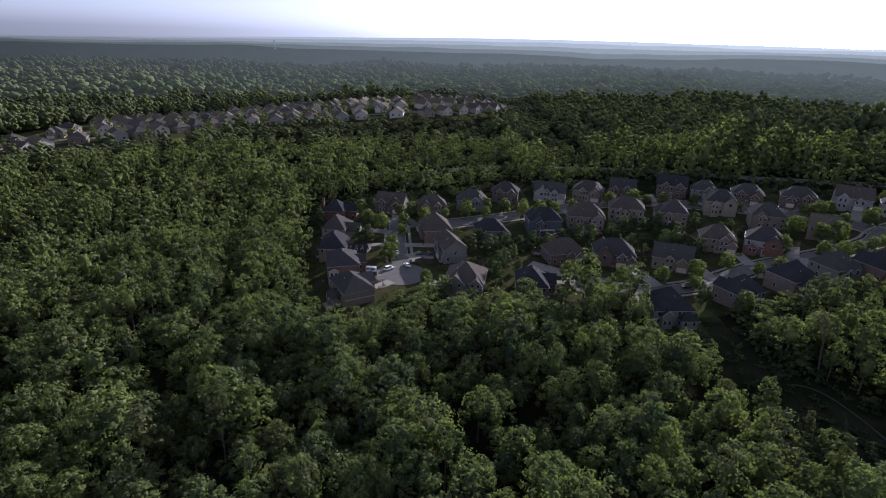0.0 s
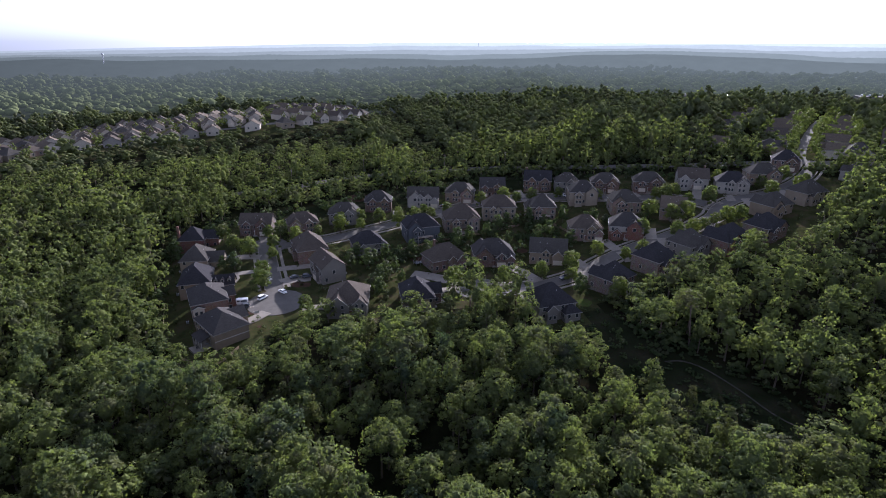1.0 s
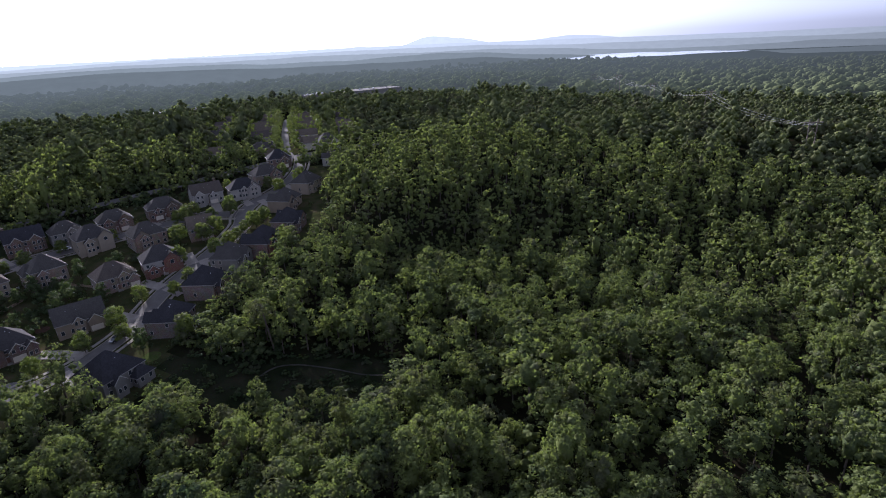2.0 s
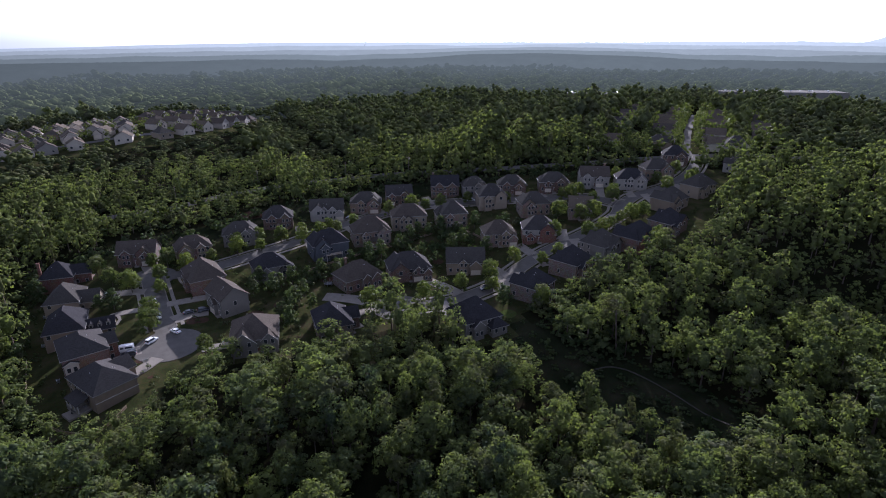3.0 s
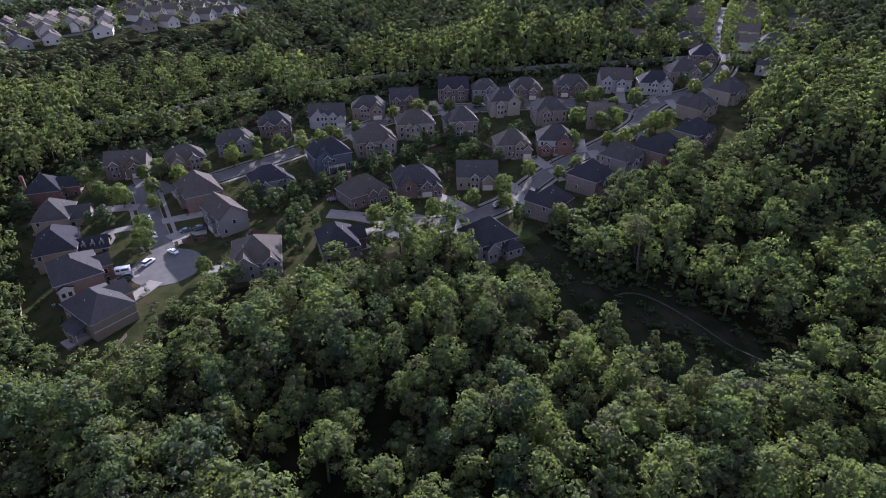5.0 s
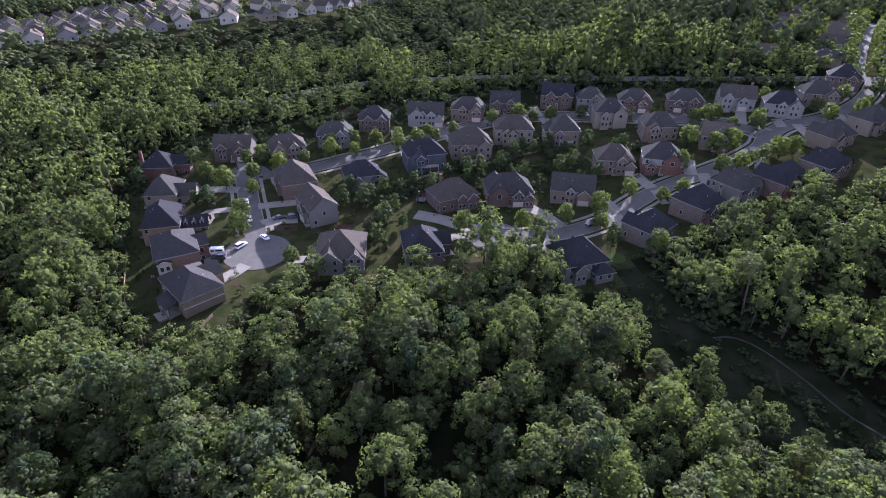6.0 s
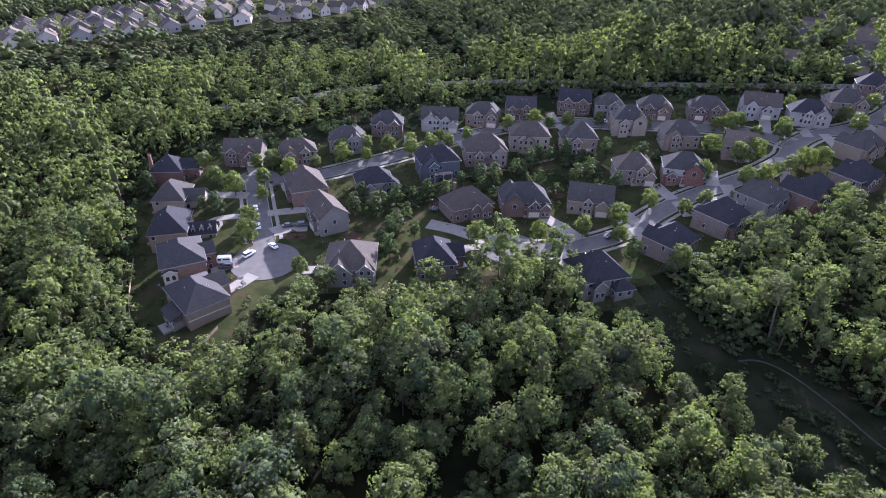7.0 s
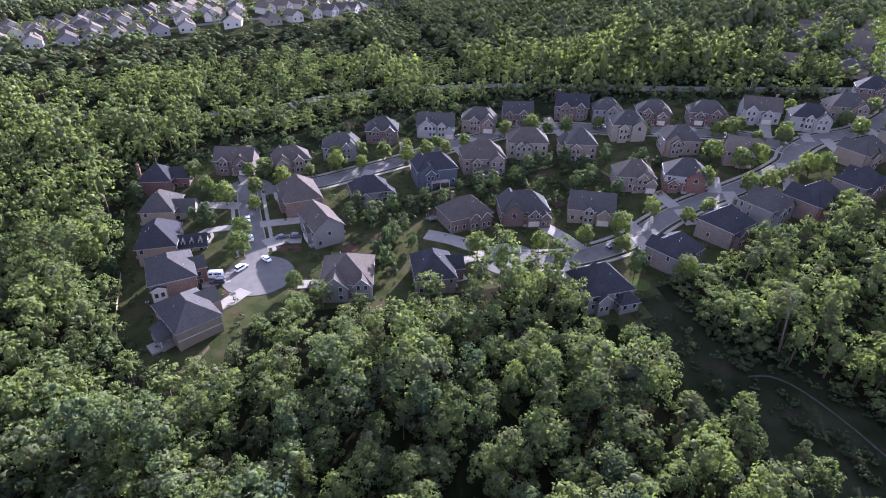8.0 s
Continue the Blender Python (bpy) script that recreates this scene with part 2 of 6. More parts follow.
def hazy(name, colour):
    """Far ridges: haze painted as flat emission, brighter towards the sun."""
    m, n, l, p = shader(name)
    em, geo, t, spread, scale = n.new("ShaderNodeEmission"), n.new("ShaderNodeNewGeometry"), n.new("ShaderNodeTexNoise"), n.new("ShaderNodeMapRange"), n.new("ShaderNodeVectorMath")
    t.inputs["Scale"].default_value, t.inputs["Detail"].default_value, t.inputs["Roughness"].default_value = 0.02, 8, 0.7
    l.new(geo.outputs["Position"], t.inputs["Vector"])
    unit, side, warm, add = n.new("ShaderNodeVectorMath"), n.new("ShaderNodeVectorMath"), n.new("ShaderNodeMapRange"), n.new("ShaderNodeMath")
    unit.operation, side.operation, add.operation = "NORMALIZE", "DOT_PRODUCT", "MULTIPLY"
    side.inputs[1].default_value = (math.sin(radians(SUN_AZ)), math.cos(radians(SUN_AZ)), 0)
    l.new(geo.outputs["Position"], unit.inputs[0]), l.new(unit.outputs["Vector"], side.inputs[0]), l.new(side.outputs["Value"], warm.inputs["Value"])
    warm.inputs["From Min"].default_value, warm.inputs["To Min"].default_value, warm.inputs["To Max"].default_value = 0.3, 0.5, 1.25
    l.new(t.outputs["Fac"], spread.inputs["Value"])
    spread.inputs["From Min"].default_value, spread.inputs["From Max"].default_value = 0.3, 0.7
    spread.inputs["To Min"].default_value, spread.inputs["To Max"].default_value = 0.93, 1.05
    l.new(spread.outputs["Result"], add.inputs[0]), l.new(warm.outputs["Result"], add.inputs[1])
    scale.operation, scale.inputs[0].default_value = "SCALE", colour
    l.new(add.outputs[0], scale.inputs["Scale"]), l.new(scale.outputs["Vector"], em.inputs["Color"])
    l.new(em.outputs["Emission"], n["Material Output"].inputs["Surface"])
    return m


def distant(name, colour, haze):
    """Backdrop woods past 740 m; haze painted as emission, growing outwards, brighter sunwards."""
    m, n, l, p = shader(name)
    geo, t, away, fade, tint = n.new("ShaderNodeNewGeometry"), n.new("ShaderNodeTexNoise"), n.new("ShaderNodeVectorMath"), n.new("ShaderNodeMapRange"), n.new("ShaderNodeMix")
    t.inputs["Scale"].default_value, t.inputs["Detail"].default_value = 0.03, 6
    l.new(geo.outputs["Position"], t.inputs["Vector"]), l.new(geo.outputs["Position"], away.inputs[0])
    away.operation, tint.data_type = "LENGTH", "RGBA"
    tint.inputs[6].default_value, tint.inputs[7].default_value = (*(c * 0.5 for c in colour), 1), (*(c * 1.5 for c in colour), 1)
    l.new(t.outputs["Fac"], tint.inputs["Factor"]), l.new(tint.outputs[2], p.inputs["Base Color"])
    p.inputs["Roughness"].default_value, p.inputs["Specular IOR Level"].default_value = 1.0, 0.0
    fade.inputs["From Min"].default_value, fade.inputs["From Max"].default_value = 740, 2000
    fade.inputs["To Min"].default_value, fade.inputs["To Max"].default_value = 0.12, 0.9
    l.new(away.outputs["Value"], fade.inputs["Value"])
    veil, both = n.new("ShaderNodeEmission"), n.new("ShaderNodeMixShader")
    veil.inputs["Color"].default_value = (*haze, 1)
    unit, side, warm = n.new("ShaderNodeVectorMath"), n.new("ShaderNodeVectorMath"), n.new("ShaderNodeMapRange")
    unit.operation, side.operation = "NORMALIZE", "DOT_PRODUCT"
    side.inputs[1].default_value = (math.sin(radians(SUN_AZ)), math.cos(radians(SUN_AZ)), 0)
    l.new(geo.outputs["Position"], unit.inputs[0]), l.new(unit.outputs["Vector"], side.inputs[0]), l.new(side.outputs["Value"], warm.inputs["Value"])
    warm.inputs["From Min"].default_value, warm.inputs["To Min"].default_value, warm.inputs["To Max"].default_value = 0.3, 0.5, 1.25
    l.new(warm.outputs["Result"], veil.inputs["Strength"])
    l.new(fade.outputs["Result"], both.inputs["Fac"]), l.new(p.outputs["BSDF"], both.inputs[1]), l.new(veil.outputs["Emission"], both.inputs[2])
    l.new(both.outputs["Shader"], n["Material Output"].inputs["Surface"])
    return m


def glassy(name, colour, rough=0.05):
    m, n, l, p = shader(name)
    p.inputs["Base Color"].default_value = (*colour, 1)
    p.inputs["Roughness"].default_value, p.inputs["Specular IOR Level"].default_value = rough, 0.8
    return m


# bright grass for a mown lawn and for painted sunlit patches
MOWN_SUNLIT = ground_mix("mown_and_sunlit_lawn", (0.06, 0.085, 0.024), (0.075, 0.1, 0.028), (0.09, 0.1, 0.038), 3.0)
LAWN = ground_mix("lawn", (0.038, 0.044, 0.018), (0.056, 0.06, 0.024), (0.074, 0.064, 0.036), 6.0)
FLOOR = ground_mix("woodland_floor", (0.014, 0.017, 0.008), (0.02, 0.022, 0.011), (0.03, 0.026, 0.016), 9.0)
SCRUB = ground_mix("rough_meadow", (0.018, 0.024, 0.011), (0.028, 0.032, 0.017), (0.042, 0.04, 0.024), 11.0)
CLAY = ground_mix("bare_clay", (0.07, 0.046, 0.033), (0.095, 0.06, 0.043), (0.06, 0.048, 0.036), 4.0)
ASPHALT = plain("asphalt", (0.105, 0.098, 0.09), 0.95, 0.22, 3.0, 8.0, 0.3, spec=0.05)
CONCRETE = plain("concrete", (0.2, 0.18, 0.155), 0.95, 0.2, 2.0, 6.0, 0.2, spec=0.08)
DIRT = plain("dirt_track", (0.036, 0.032, 0.024), 0.95, 0.6, 1.8, 5.0, 0.4)
BARK = plain("bark", (0.085, 0.065, 0.05), 0.95, 0.4, 0.5, 8.0, 0.8, local=True)
LEAF = leafage("broad_leaves", (0.13, 0.15, 0.049), (0.042, 0.059, 0.04), 0.46, gaps=3.0, gloss=0.04)
LEAF_INNER = leafage("inner_leaves", (0.124, 0.143, 0.048), (0.038, 0.054, 0.038), 0.3, leaf=2.4, ruffled=1.0, gloss=0.0)
LEAF_STREET = leafage("street_tree_leaves", (0.12, 0.14, 0.036), (0.06, 0.08, 0.03), 0.4, 5.0, 4.0, 2.5)
LEAF_PINE = leafage("pine_needles", (0.088, 0.096, 0.036), (0.042, 0.05, 0.022), 0.3, gaps=3.5, gloss=0.05)
LEAF_BUSH = leafage("shrub_leaves", (0.072, 0.092, 0.036), (0.034, 0.05, 0.024), 0.35, 4.0, 4.0)
# paler, greyer copy of the broad leaves: distance haze put into their colour
LEAF_FAR = leafage("far_leaves_haze_paled", (0.136, 0.15, 0.062), (0.06, 0.072, 0.05), 0.42, 24.0, 0.0, 1.3, 0.85, 0.0)
# backdrop leaves and floor, both under the painted haze emission
LEAF_HAZED = distant("backdrop_leaves_hazed", (0.1, 0.115, 0.05), (0.058, 0.064, 0.054))
FLOOR_HAZED = distant("backdrop_floor_hazed", (0.022, 0.026, 0.014), (0.058, 0.064, 0.054))
BRICK_RED = brickwork("red_brick", (0.175, 0.084, 0.06), (0.132, 0.062, 0.046), (0.2, 0.17, 0.14))
BRICK_BROWN = brickwork("brown_brick", (0.145, 0.092, 0.07), (0.105, 0.07, 0.055), (0.2, 0.18, 0.16))
BRICK_TAN = brickwork("tan_brick", (0.22, 0.165, 0.12), (0.17, 0.125, 0.095), (0.25, 0.225, 0.195))
SIDE_TAN = siding("tan_siding", (0.174, 0.138, 0.100))
SIDE_GREY = siding("grey_siding", (0.142, 0.132, 0.119))
SIDE_WHITE = siding("white_siding", (0.225, 0.209, 0.187))
SIDE_BLUE = siding("blue_grey_siding", (0.065, 0.07, 0.08))
SIDE_PALE = siding("pale_cream_siding", (0.37, 0.335, 0.28))
SIDE_CREAM = siding("cream_siding", (0.200, 0.167, 0.126))
ROOF_SLATE = shingles("slate_shingles", (0.044, 0.041, 0.04))
ROOF_NAVY = shingles("navy_shingles", (0.03, 0.029, 0.032))
ROOF_BROWN = shingles("brown_shingles", (0.064, 0.054, 0.046))
ROOF_TAN = shingles("tan_shingles", (0.09, 0.074, 0.058))
ROOF_GREY = shingles("grey_shingles", (0.052, 0.048, 0.044))
GUTTER = plain("gutter_paint", (0.2, 0.19, 0.18), 0.55, 0.1, 0.8, 10.0, 0.05, local=True)
TRIM = plain("white_trim", (0.38, 0.36, 0.33), 0.55, 0.08, 0.8, 10.0, 0.05, local=True)
GARAGE = plain("garage_paint", (0.4, 0.35, 0.28), 0.55, 0.08, 0.8, 10.0, 0.05, local=True)
DOOR = plain("door_paint", (0.12, 0.06, 0.04), 0.5, 0.15, 0.4, 10.0, 0.05, local=True)
SHUTTER = plain("shutter_paint", (0.03, 0.03, 0.035), 0.6, 0.1, 0.4, 10.0, 0.05, local=True)
GLASS = glassy("window_glass", (0.025, 0.03, 0.036))
WOOD = plain("weathered_deck_wood", (0.22, 0.16, 0.11), 0.8, 0.3, 0.4, 10.0, 0.3)
POLE = plain("pole_timber", (0.16, 0.13, 0.1), 0.9, 0.25, 0.4, 8.0, 0.4)
CABLE = plain("weathered_cable", (0.14, 0.14, 0.14), 0.8, 0.1, 0.4, 8.0, 0.05)
METAL = plain("dull_metal", (0.35, 0.35, 0.36), 0.4, 0.1, 0.4, 8.0, 0.05, metal=0.8)
PAINT_WHITE = plain("white_car_paint", (0.78, 0.78, 0.78), 0.25, 0.04, 0.8, 10.0, 0.0, spec=0.6, local=True)
PAINT_DARK = plain("dark_car_paint", (0.03, 0.033, 0.04), 0.25, 0.1, 0.8, 10.0, 0.0, spec=0.6, local=True)
PAINT_SILVER = plain("silver_car_paint", (0.35, 0.37, 0.4), 0.3, 0.06, 0.8, 10.0, 0.0, metal=0.5, local=True)
TYRE = plain("tyre_rubber", (0.02, 0.02, 0.02), 0.85, 0.2, 0.2, 20.0, 0.1, local=True)
LAMP_RED = plain("tail_lamp", (0.35, 0.02, 0.02), 0.3, 0.05, 0.2, 20.0, 0.0, local=True)
WATER = glassy("lake_water", (0.02, 0.03, 0.035), 0.12)
# haze put into the glow: a paler emission colour for each farther ridge
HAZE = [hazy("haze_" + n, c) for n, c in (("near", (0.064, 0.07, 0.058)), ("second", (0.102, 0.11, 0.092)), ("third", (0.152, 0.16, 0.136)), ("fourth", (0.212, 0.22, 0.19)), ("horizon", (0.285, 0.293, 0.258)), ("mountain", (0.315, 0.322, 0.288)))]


# ---- building helpers ----
def mesh_of(bm, name, material, smooth_faces=False):
    me = bpy.data.meshes.new(name)
    bm.to_mesh(me)
    bm.free()
    for mt in (material if isinstance(material, (list, tuple)) else [material]):
        me.materials.append(mt)
    if smooth_faces:
        me.polygons.foreach_set("use_smooth", [True] * len(me.polygons))
    return me


def part(name, data, parent, label="", m=None):
    """Links one mesh as a part under a thing or a part."""
    ob = new(name, data)
    ob.parent = parent
    if m is not None:
        ob.matrix_basis = m
    return tagged(ob, label)


def box(bm, x0, x1, y0, y1, z0, z1):
    vs = [bm.verts.new(p) for p in ((x0, y0, z0), (x1, y0, z0), (x1, y1, z0), (x0, y1, z0), (x0, y0, z1), (x1, y0, z1), (x1, y1, z1), (x0, y1, z1))]
    for f in ((3, 2, 1, 0), (4, 5, 6, 7), (0, 1, 5, 4), (1, 2, 6, 5), (2, 3, 7, 6), (3, 0, 4, 7)):
        bm.faces.new([vs[i] for i in f])
    return vs


def boxes(*dims):
    bm = bmesh.new()
    for d in dims:
        box(bm, *d)
    return bm


def tube(bm, a, b, r0, r1, sides=7):
    """A tapered round bar from a to b."""
    a, b = Vector(a), Vector(b)
    turn = (b - a).to_track_quat("Z", "Y").to_matrix()
    rings = []
    for c, r in ((a, r0), (b, r1)):
        rings.append([bm.verts.new(c + turn @ Vector((r * math.cos(2 * math.pi * i / sides), r * math.sin(2 * math.pi * i / sides), 0))) for i in range(sides)])
    for i in range(sides):
        j = (i + 1) % sides
        bm.faces.new((rings[0][i], rings[0][j], rings[1][j], rings[1][i]))
    bm.faces.new(rings[1])
    bm.faces.new(rings[0][::-1])


def inside(x, y, poly):
    hit = False
    for i in range(len(poly)):
        (ax, ay), (bx, by) = poly[i - 1], poly[i]
        if (ay > y) != (by > y) and x < (bx - ax) * (y - ay) / (by - ay) + ax:
            hit = not hit
    return hit


def near_line(x, y, pts):
    best = 1e9
    for (ax, ay), (bx, by) in zip(pts, pts[1:]):
        dx, dy = bx - ax, by - ay
        s = max(0, min(1, ((x - ax) * dx + (y - ay) * dy) / (dx * dx + dy * dy)))
        best = min(best, math.hypot(x - ax - s * dx, y - ay - s * dy))
    return best


def curve_points(pts, step=2.0):
    """A smooth run of points through pts."""
    out = []
    for i in range(len(pts) - 1):
        p0, p1, p2, p3 = (Vector(pts[max(0, min(len(pts) - 1, i + k))]) for k in (-1, 0, 1, 2))
        count = max(1, int((p2 - p1).length / step))
        for k in range(count):
            s = k / count
            out.append(0.5 * (2 * p1 + (p2 - p0) * s + (2 * p0 - 5 * p1 + 4 * p2 - p3) * s * s + (3 * p1 - p0 - 3 * p2 + p3) * s ** 3))
    out.append(Vector(pts[-1]))
    return out


# ---- plan ----
CLEARING = [(-42, 177), (-57, 206), (-69, 262), (-75, 318), (-50, 330), (0, 342), (60, 362), (110, 372), (160, 352), (210, 328),
            (260, 302), (290, 282), (300, 262), (285, 240), (255, 226), (225, 203), (195, 195), (160, 196), (140, 194), (128, 190), (116, 189), (108, 188),
            (98, 174), (81, 178), (78, 200), (66, 206), (52, 201), (25, 197), (5, 203), (-8, 204), (-18, 196), (-26, 180)]
MEADOW = [(109, 191), (111, 177), (115, 165), (121, 157), (130, 148), (136, 137), (139, 125), (141, 112), (134, 104), (118, 104), (109, 113), (104, 124), (99, 138), (95, 150), (94, 163), (97, 175), (100, 186)]
GLADE = [(100, 186), (110, 168), (121, 150), (128, 134), (132, 116), (136, 95), (138, 70)]
STREET_A = [(-15, 222), (-17.5, 238), (-20.5, 262), (-23, 286)]
STREET_B = [(-23, 286), (-11, 286), (6, 289), (20, 294), (41, 302), (60, 311), (83, 320), (106, 325), (131, 321), (152, 310), (173, 299), (193, 287), (209, 274), (216, 258)]
STREET_C = [(70, 217), (80, 214), (93, 213), (114, 217), (130, 225), (148, 232), (167, 236), (188, 241), (206, 248), (216, 256), (232, 262), (256, 262), (285, 272), (311, 290)]
MAIN_ROAD = [(-140, 402), (-90, 388), (-45, 380), (-17, 378), (0, 386), (24, 396), (66, 403), (112, 396), (157, 374), (198, 350), (251, 322), (297, 299), (345, 270), (420, 215), (520, 150)]
BOULEVARD = [(306, 292), (312, 302), (334, 323), (365, 350), (408, 386), (450, 420)]
SUBURB = [(-335, 385), (-250, 402), (-200, 447), (-160, 503), (-120, 526), (-35, 540), (15, 565), (75, 635), (105, 760), (60, 810), (-60, 780), (-130, 770), (-230, 690), (-300, 600), (-345, 470)]
FAR_STREETS = [[(-318, 402), (-305, 438), (-270, 455), (-240, 492), (-205, 545), (-165, 560), (-120, 572)], [(-300, 470), (-285, 520), (-250, 580), (-190, 620), (-130, 640), (-85, 640)],
               [(-120, 572), (-66, 588), (-25, 583), (20, 625), (60, 690)], [(-85, 640), (-30, 638), (15, 690), (50, 765)], [(-230, 640), (-150, 690), (-70, 700)]]

POWER_LINE = [(437, -36), (598, 32), (759, 100), (920, 168), (1081, 236)]
COMMERCE = [(455, 600, -35, 34, 14, 15), (478, 572, -35, 22, 14, 15), (600, 500, -30, 30, 16, 15), (790, 545, -32, 110, 40, 17)]


# house plots on both sides of the boulevard, in two rows each: x, y, turn
BOULEVARD_PLOTS = []
for (ax, ay), (bx, by) in zip(BOULEVARD[1:], BOULEVARD[2:]):
    run = math.hypot(bx - ax, by - ay)
    for step in range(int(run // 19)):
        px, py = ax + (bx - ax) * (step + 0.5) * 19 / run, ay + (by - ay) * (step + 0.5) * 19 / run
        for side, out, face in ((1, 19, 0), (-1, 19, 180), (1, 50, 180), (-1, 50, 0)):
            BOULEVARD_PLOTS.append((px - (by - ay) / run * side * out, py + (bx - ax) / run * side * out, math.degrees(math.atan2(by - ay, bx - ax)) + face))


def in_clear(x, y):
    if 300 < x < 520 and any(math.hypot(x - px, y - py) < 12 for px, py, _ in BOULEVARD_PLOTS):
        return True
    if any(math.hypot((x - c[0]), (y - c[1])) < c[3] * 0.55 + 8 for c in COMMERCE):
        return True
    if inside(x, y, CLEARING) or inside(x, y, MEADOW):
        return True
    if near_line(x, y, MAIN_ROAD) < 7 or near_line(x, y, BOULEVARD) < 18:
        return True
    if inside(x, y, SUBURB) or near_line(x, y, POWER_LINE) < 11:
        return True
    return False


# ---- the ground, one sheet out to the horizon ----
def spaced(lo, hi, step, limit, growth=1.16):
    inner = list(np.arange(lo, hi + step, step))
    out, s, v = [], step, inner[-1]
    while v < limit:
        s *= growth
        v = min(limit, v + s)
        out.append(v)
    back, s, v = [], step, inner[0]
    while v > -limit:
        s *= growth
        v = max(-limit, v - s)
        back.append(v)
    return back[::-1] + inner + out


def build_ground():
    xs, ys = spaced(-100, 330, 4, 4900), spaced(90, 420, 4, 4900)
    nx = len(xs)
    verts = [(x, y, land(x, y)) for y in ys for x in xs]
    faces, kinds = [], []
    for j in range(len(ys) - 1):
        for i in range(nx - 1):
            faces.append((j * nx + i, j * nx + i + 1, (j + 1) * nx + i + 1, (j + 1) * nx + i))
            x, y = (xs[i] + xs[i + 1]) / 2, (ys[j] + ys[j + 1]) / 2
            # beyond 780 m the floor carries the painted haze glow
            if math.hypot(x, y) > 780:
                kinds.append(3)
            elif inside(x, y, MEADOW) and y < 185:
                kinds.append(2)
            elif inside(x, y, CLEARING):
                kinds.append(0 if y < 318 - 0.1 * x + 0.35 * max(0, min(x, 100)) else 2)
            elif inside(x, y, SUBURB) or near_line(x, y, BOULEVARD) < 12:
                kinds.append(0)
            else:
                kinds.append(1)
    me = bpy.data.meshes.new("ground")
    me.from_pydata(verts, [], faces)
    for mt in (LAWN, FLOOR, SCRUB, FLOOR_HAZED):
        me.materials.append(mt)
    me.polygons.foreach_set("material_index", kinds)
    me.polygons.foreach_set("use_smooth", [True] * len(faces))
    return tagged(new("ground", me), "rolling ground with lawns, rough meadow and woodland floor", "ground", kind="structure")


build_ground()


def strip(name, pts, width, material, lift, label, category, offset=0.0, smooth_line=True):
    """A paved band along pts, following the ground, with a raised top and side faces."""
    line = curve_points(pts) if smooth_line else [Vector(p) for p in pts]
    bm = bmesh.new()
    rows = []
    for i, p in enumerate(line):
        a, b = line[max(0, i - 1)], line[min(len(line) - 1, i + 1)]
        side = Vector((-(b - a).y, (b - a).x)).normalized()
        row = []
        for s, dz in ((-0.5, -0.5), (-0.5, lift), (0, lift), (0.5, lift), (0.5, -0.5)):
            q = p + side * (offset + s * width)
            row.append(bm.verts.new((q.x, q.y, land(q.x, q.y) + dz)))
        rows.append(row)
    for r, s in zip(rows, rows[1:]):
        for k in range(4):
            bm.faces.new((r[k], r[k + 1], s[k + 1], s[k]))
    bmesh.ops.recalc_face_normals(bm, faces=bm.faces)
    return tagged(new(name, mesh_of(bm, name, material)), label, category, kind="structure")


def disc(name, cx, cy, r, material, lift, label, category):
    bm = bmesh.new()
    rings = []
    for k, rr in enumerate((0.01, r * 0.35, r * 0.7, r, r)):
        dz = lift if k < 4 else -0.5
        rings.append([bm.verts.new((cx + rr * math.cos(a * math.pi / 24), cy + rr * math.sin(a * math.pi / 24), land(cx + rr * math.cos(a * math.pi / 24), cy + rr * math.sin(a * math.pi / 24)) + dz)) for a in range(48)])
    for r0, r1 in zip(rings, rings[1:]):
        for a in range(48):
            b = (a + 1) % 48
            bm.faces.new((r0[a], r0[b], r1[b], r1[a]))
    bmesh.ops.recalc_face_normals(bm, faces=bm.faces)
    return tagged(new(name, mesh_of(bm, name, material)), label, category, kind="structure")


road_label = "grey asphalt residential street between concrete kerbs"
strip("road", STREET_A, 7.6, ASPHALT, 0.1, road_label, "road")
strip("road", STREET_B, 7.6, ASPHALT, 0.11, road_label, "road")
strip("road", STREET_C, 7.8, ASPHALT, 0.1, road_label, "road")
strip("road", MAIN_ROAD, 7.5, ASPHALT, 0.1, "grey asphalt through road along the wood", "road")
strip("road", BOULEVARD, 5.6, ASPHALT, 0.1, "wide pale street running into the far houses", "road")
for far in FAR_STREETS:
    strip("road", far, 7.5, ASPHALT, 0.1, "pale street among the far houses", "road")
disc("road", -16.5, 225.0, 11.6, ASPHALT, 0.13, "round turning place at the street's end", "road")
disc("road", -22.0, 287.5, 9.5, ASPHALT, 0.135, "rounded widening of the street at the bend", "road")
disc("road", 68.0, 217.5, 10.5, ASPHALT, 0.13, "round turning place half hidden by trees", "road")
for line, width in ((STREET_A[1:], 7.6), (STREET_B[1:], 7.6), (STREET_C, 7.8)):
    for s in (-1, 1):
        strip("kerb", line, 0.35, CONCRETE, 0.22, "pale concrete kerb along the street", "kerb", s * (width / 2 + 0.17))
        strip("pavement", line, 1.4, CONCRETE, 0.16, "pale concrete pavement beside the street", "pavement", s * (width / 2 + 2.3))
strip("path", [(114, 152), (120, 150.5), (125, 144.5), (128.7, 133), (130.2, 120), (133, 112), (135, 103)], 0.6, DIRT, 0.08, "narrow pale dirt track through rough meadow", "path")


# ---- houses ----
WINDOWS = {}


def window_mesh(w, h):
    key = (w, h)
    if key not in WINDOWS:
        t = 0.08
        fr = boxes((-w / 2 - t, w / 2 + t, -0.05, 0.03, -t, h + t))
        WINDOWS[key] = (mesh_of(fr, "window", TRIM), mesh_of(boxes((-w / 2, w / 2, -0.062, -0.01, 0, h)), "pane", GLASS))
    return WINDOWS[key]


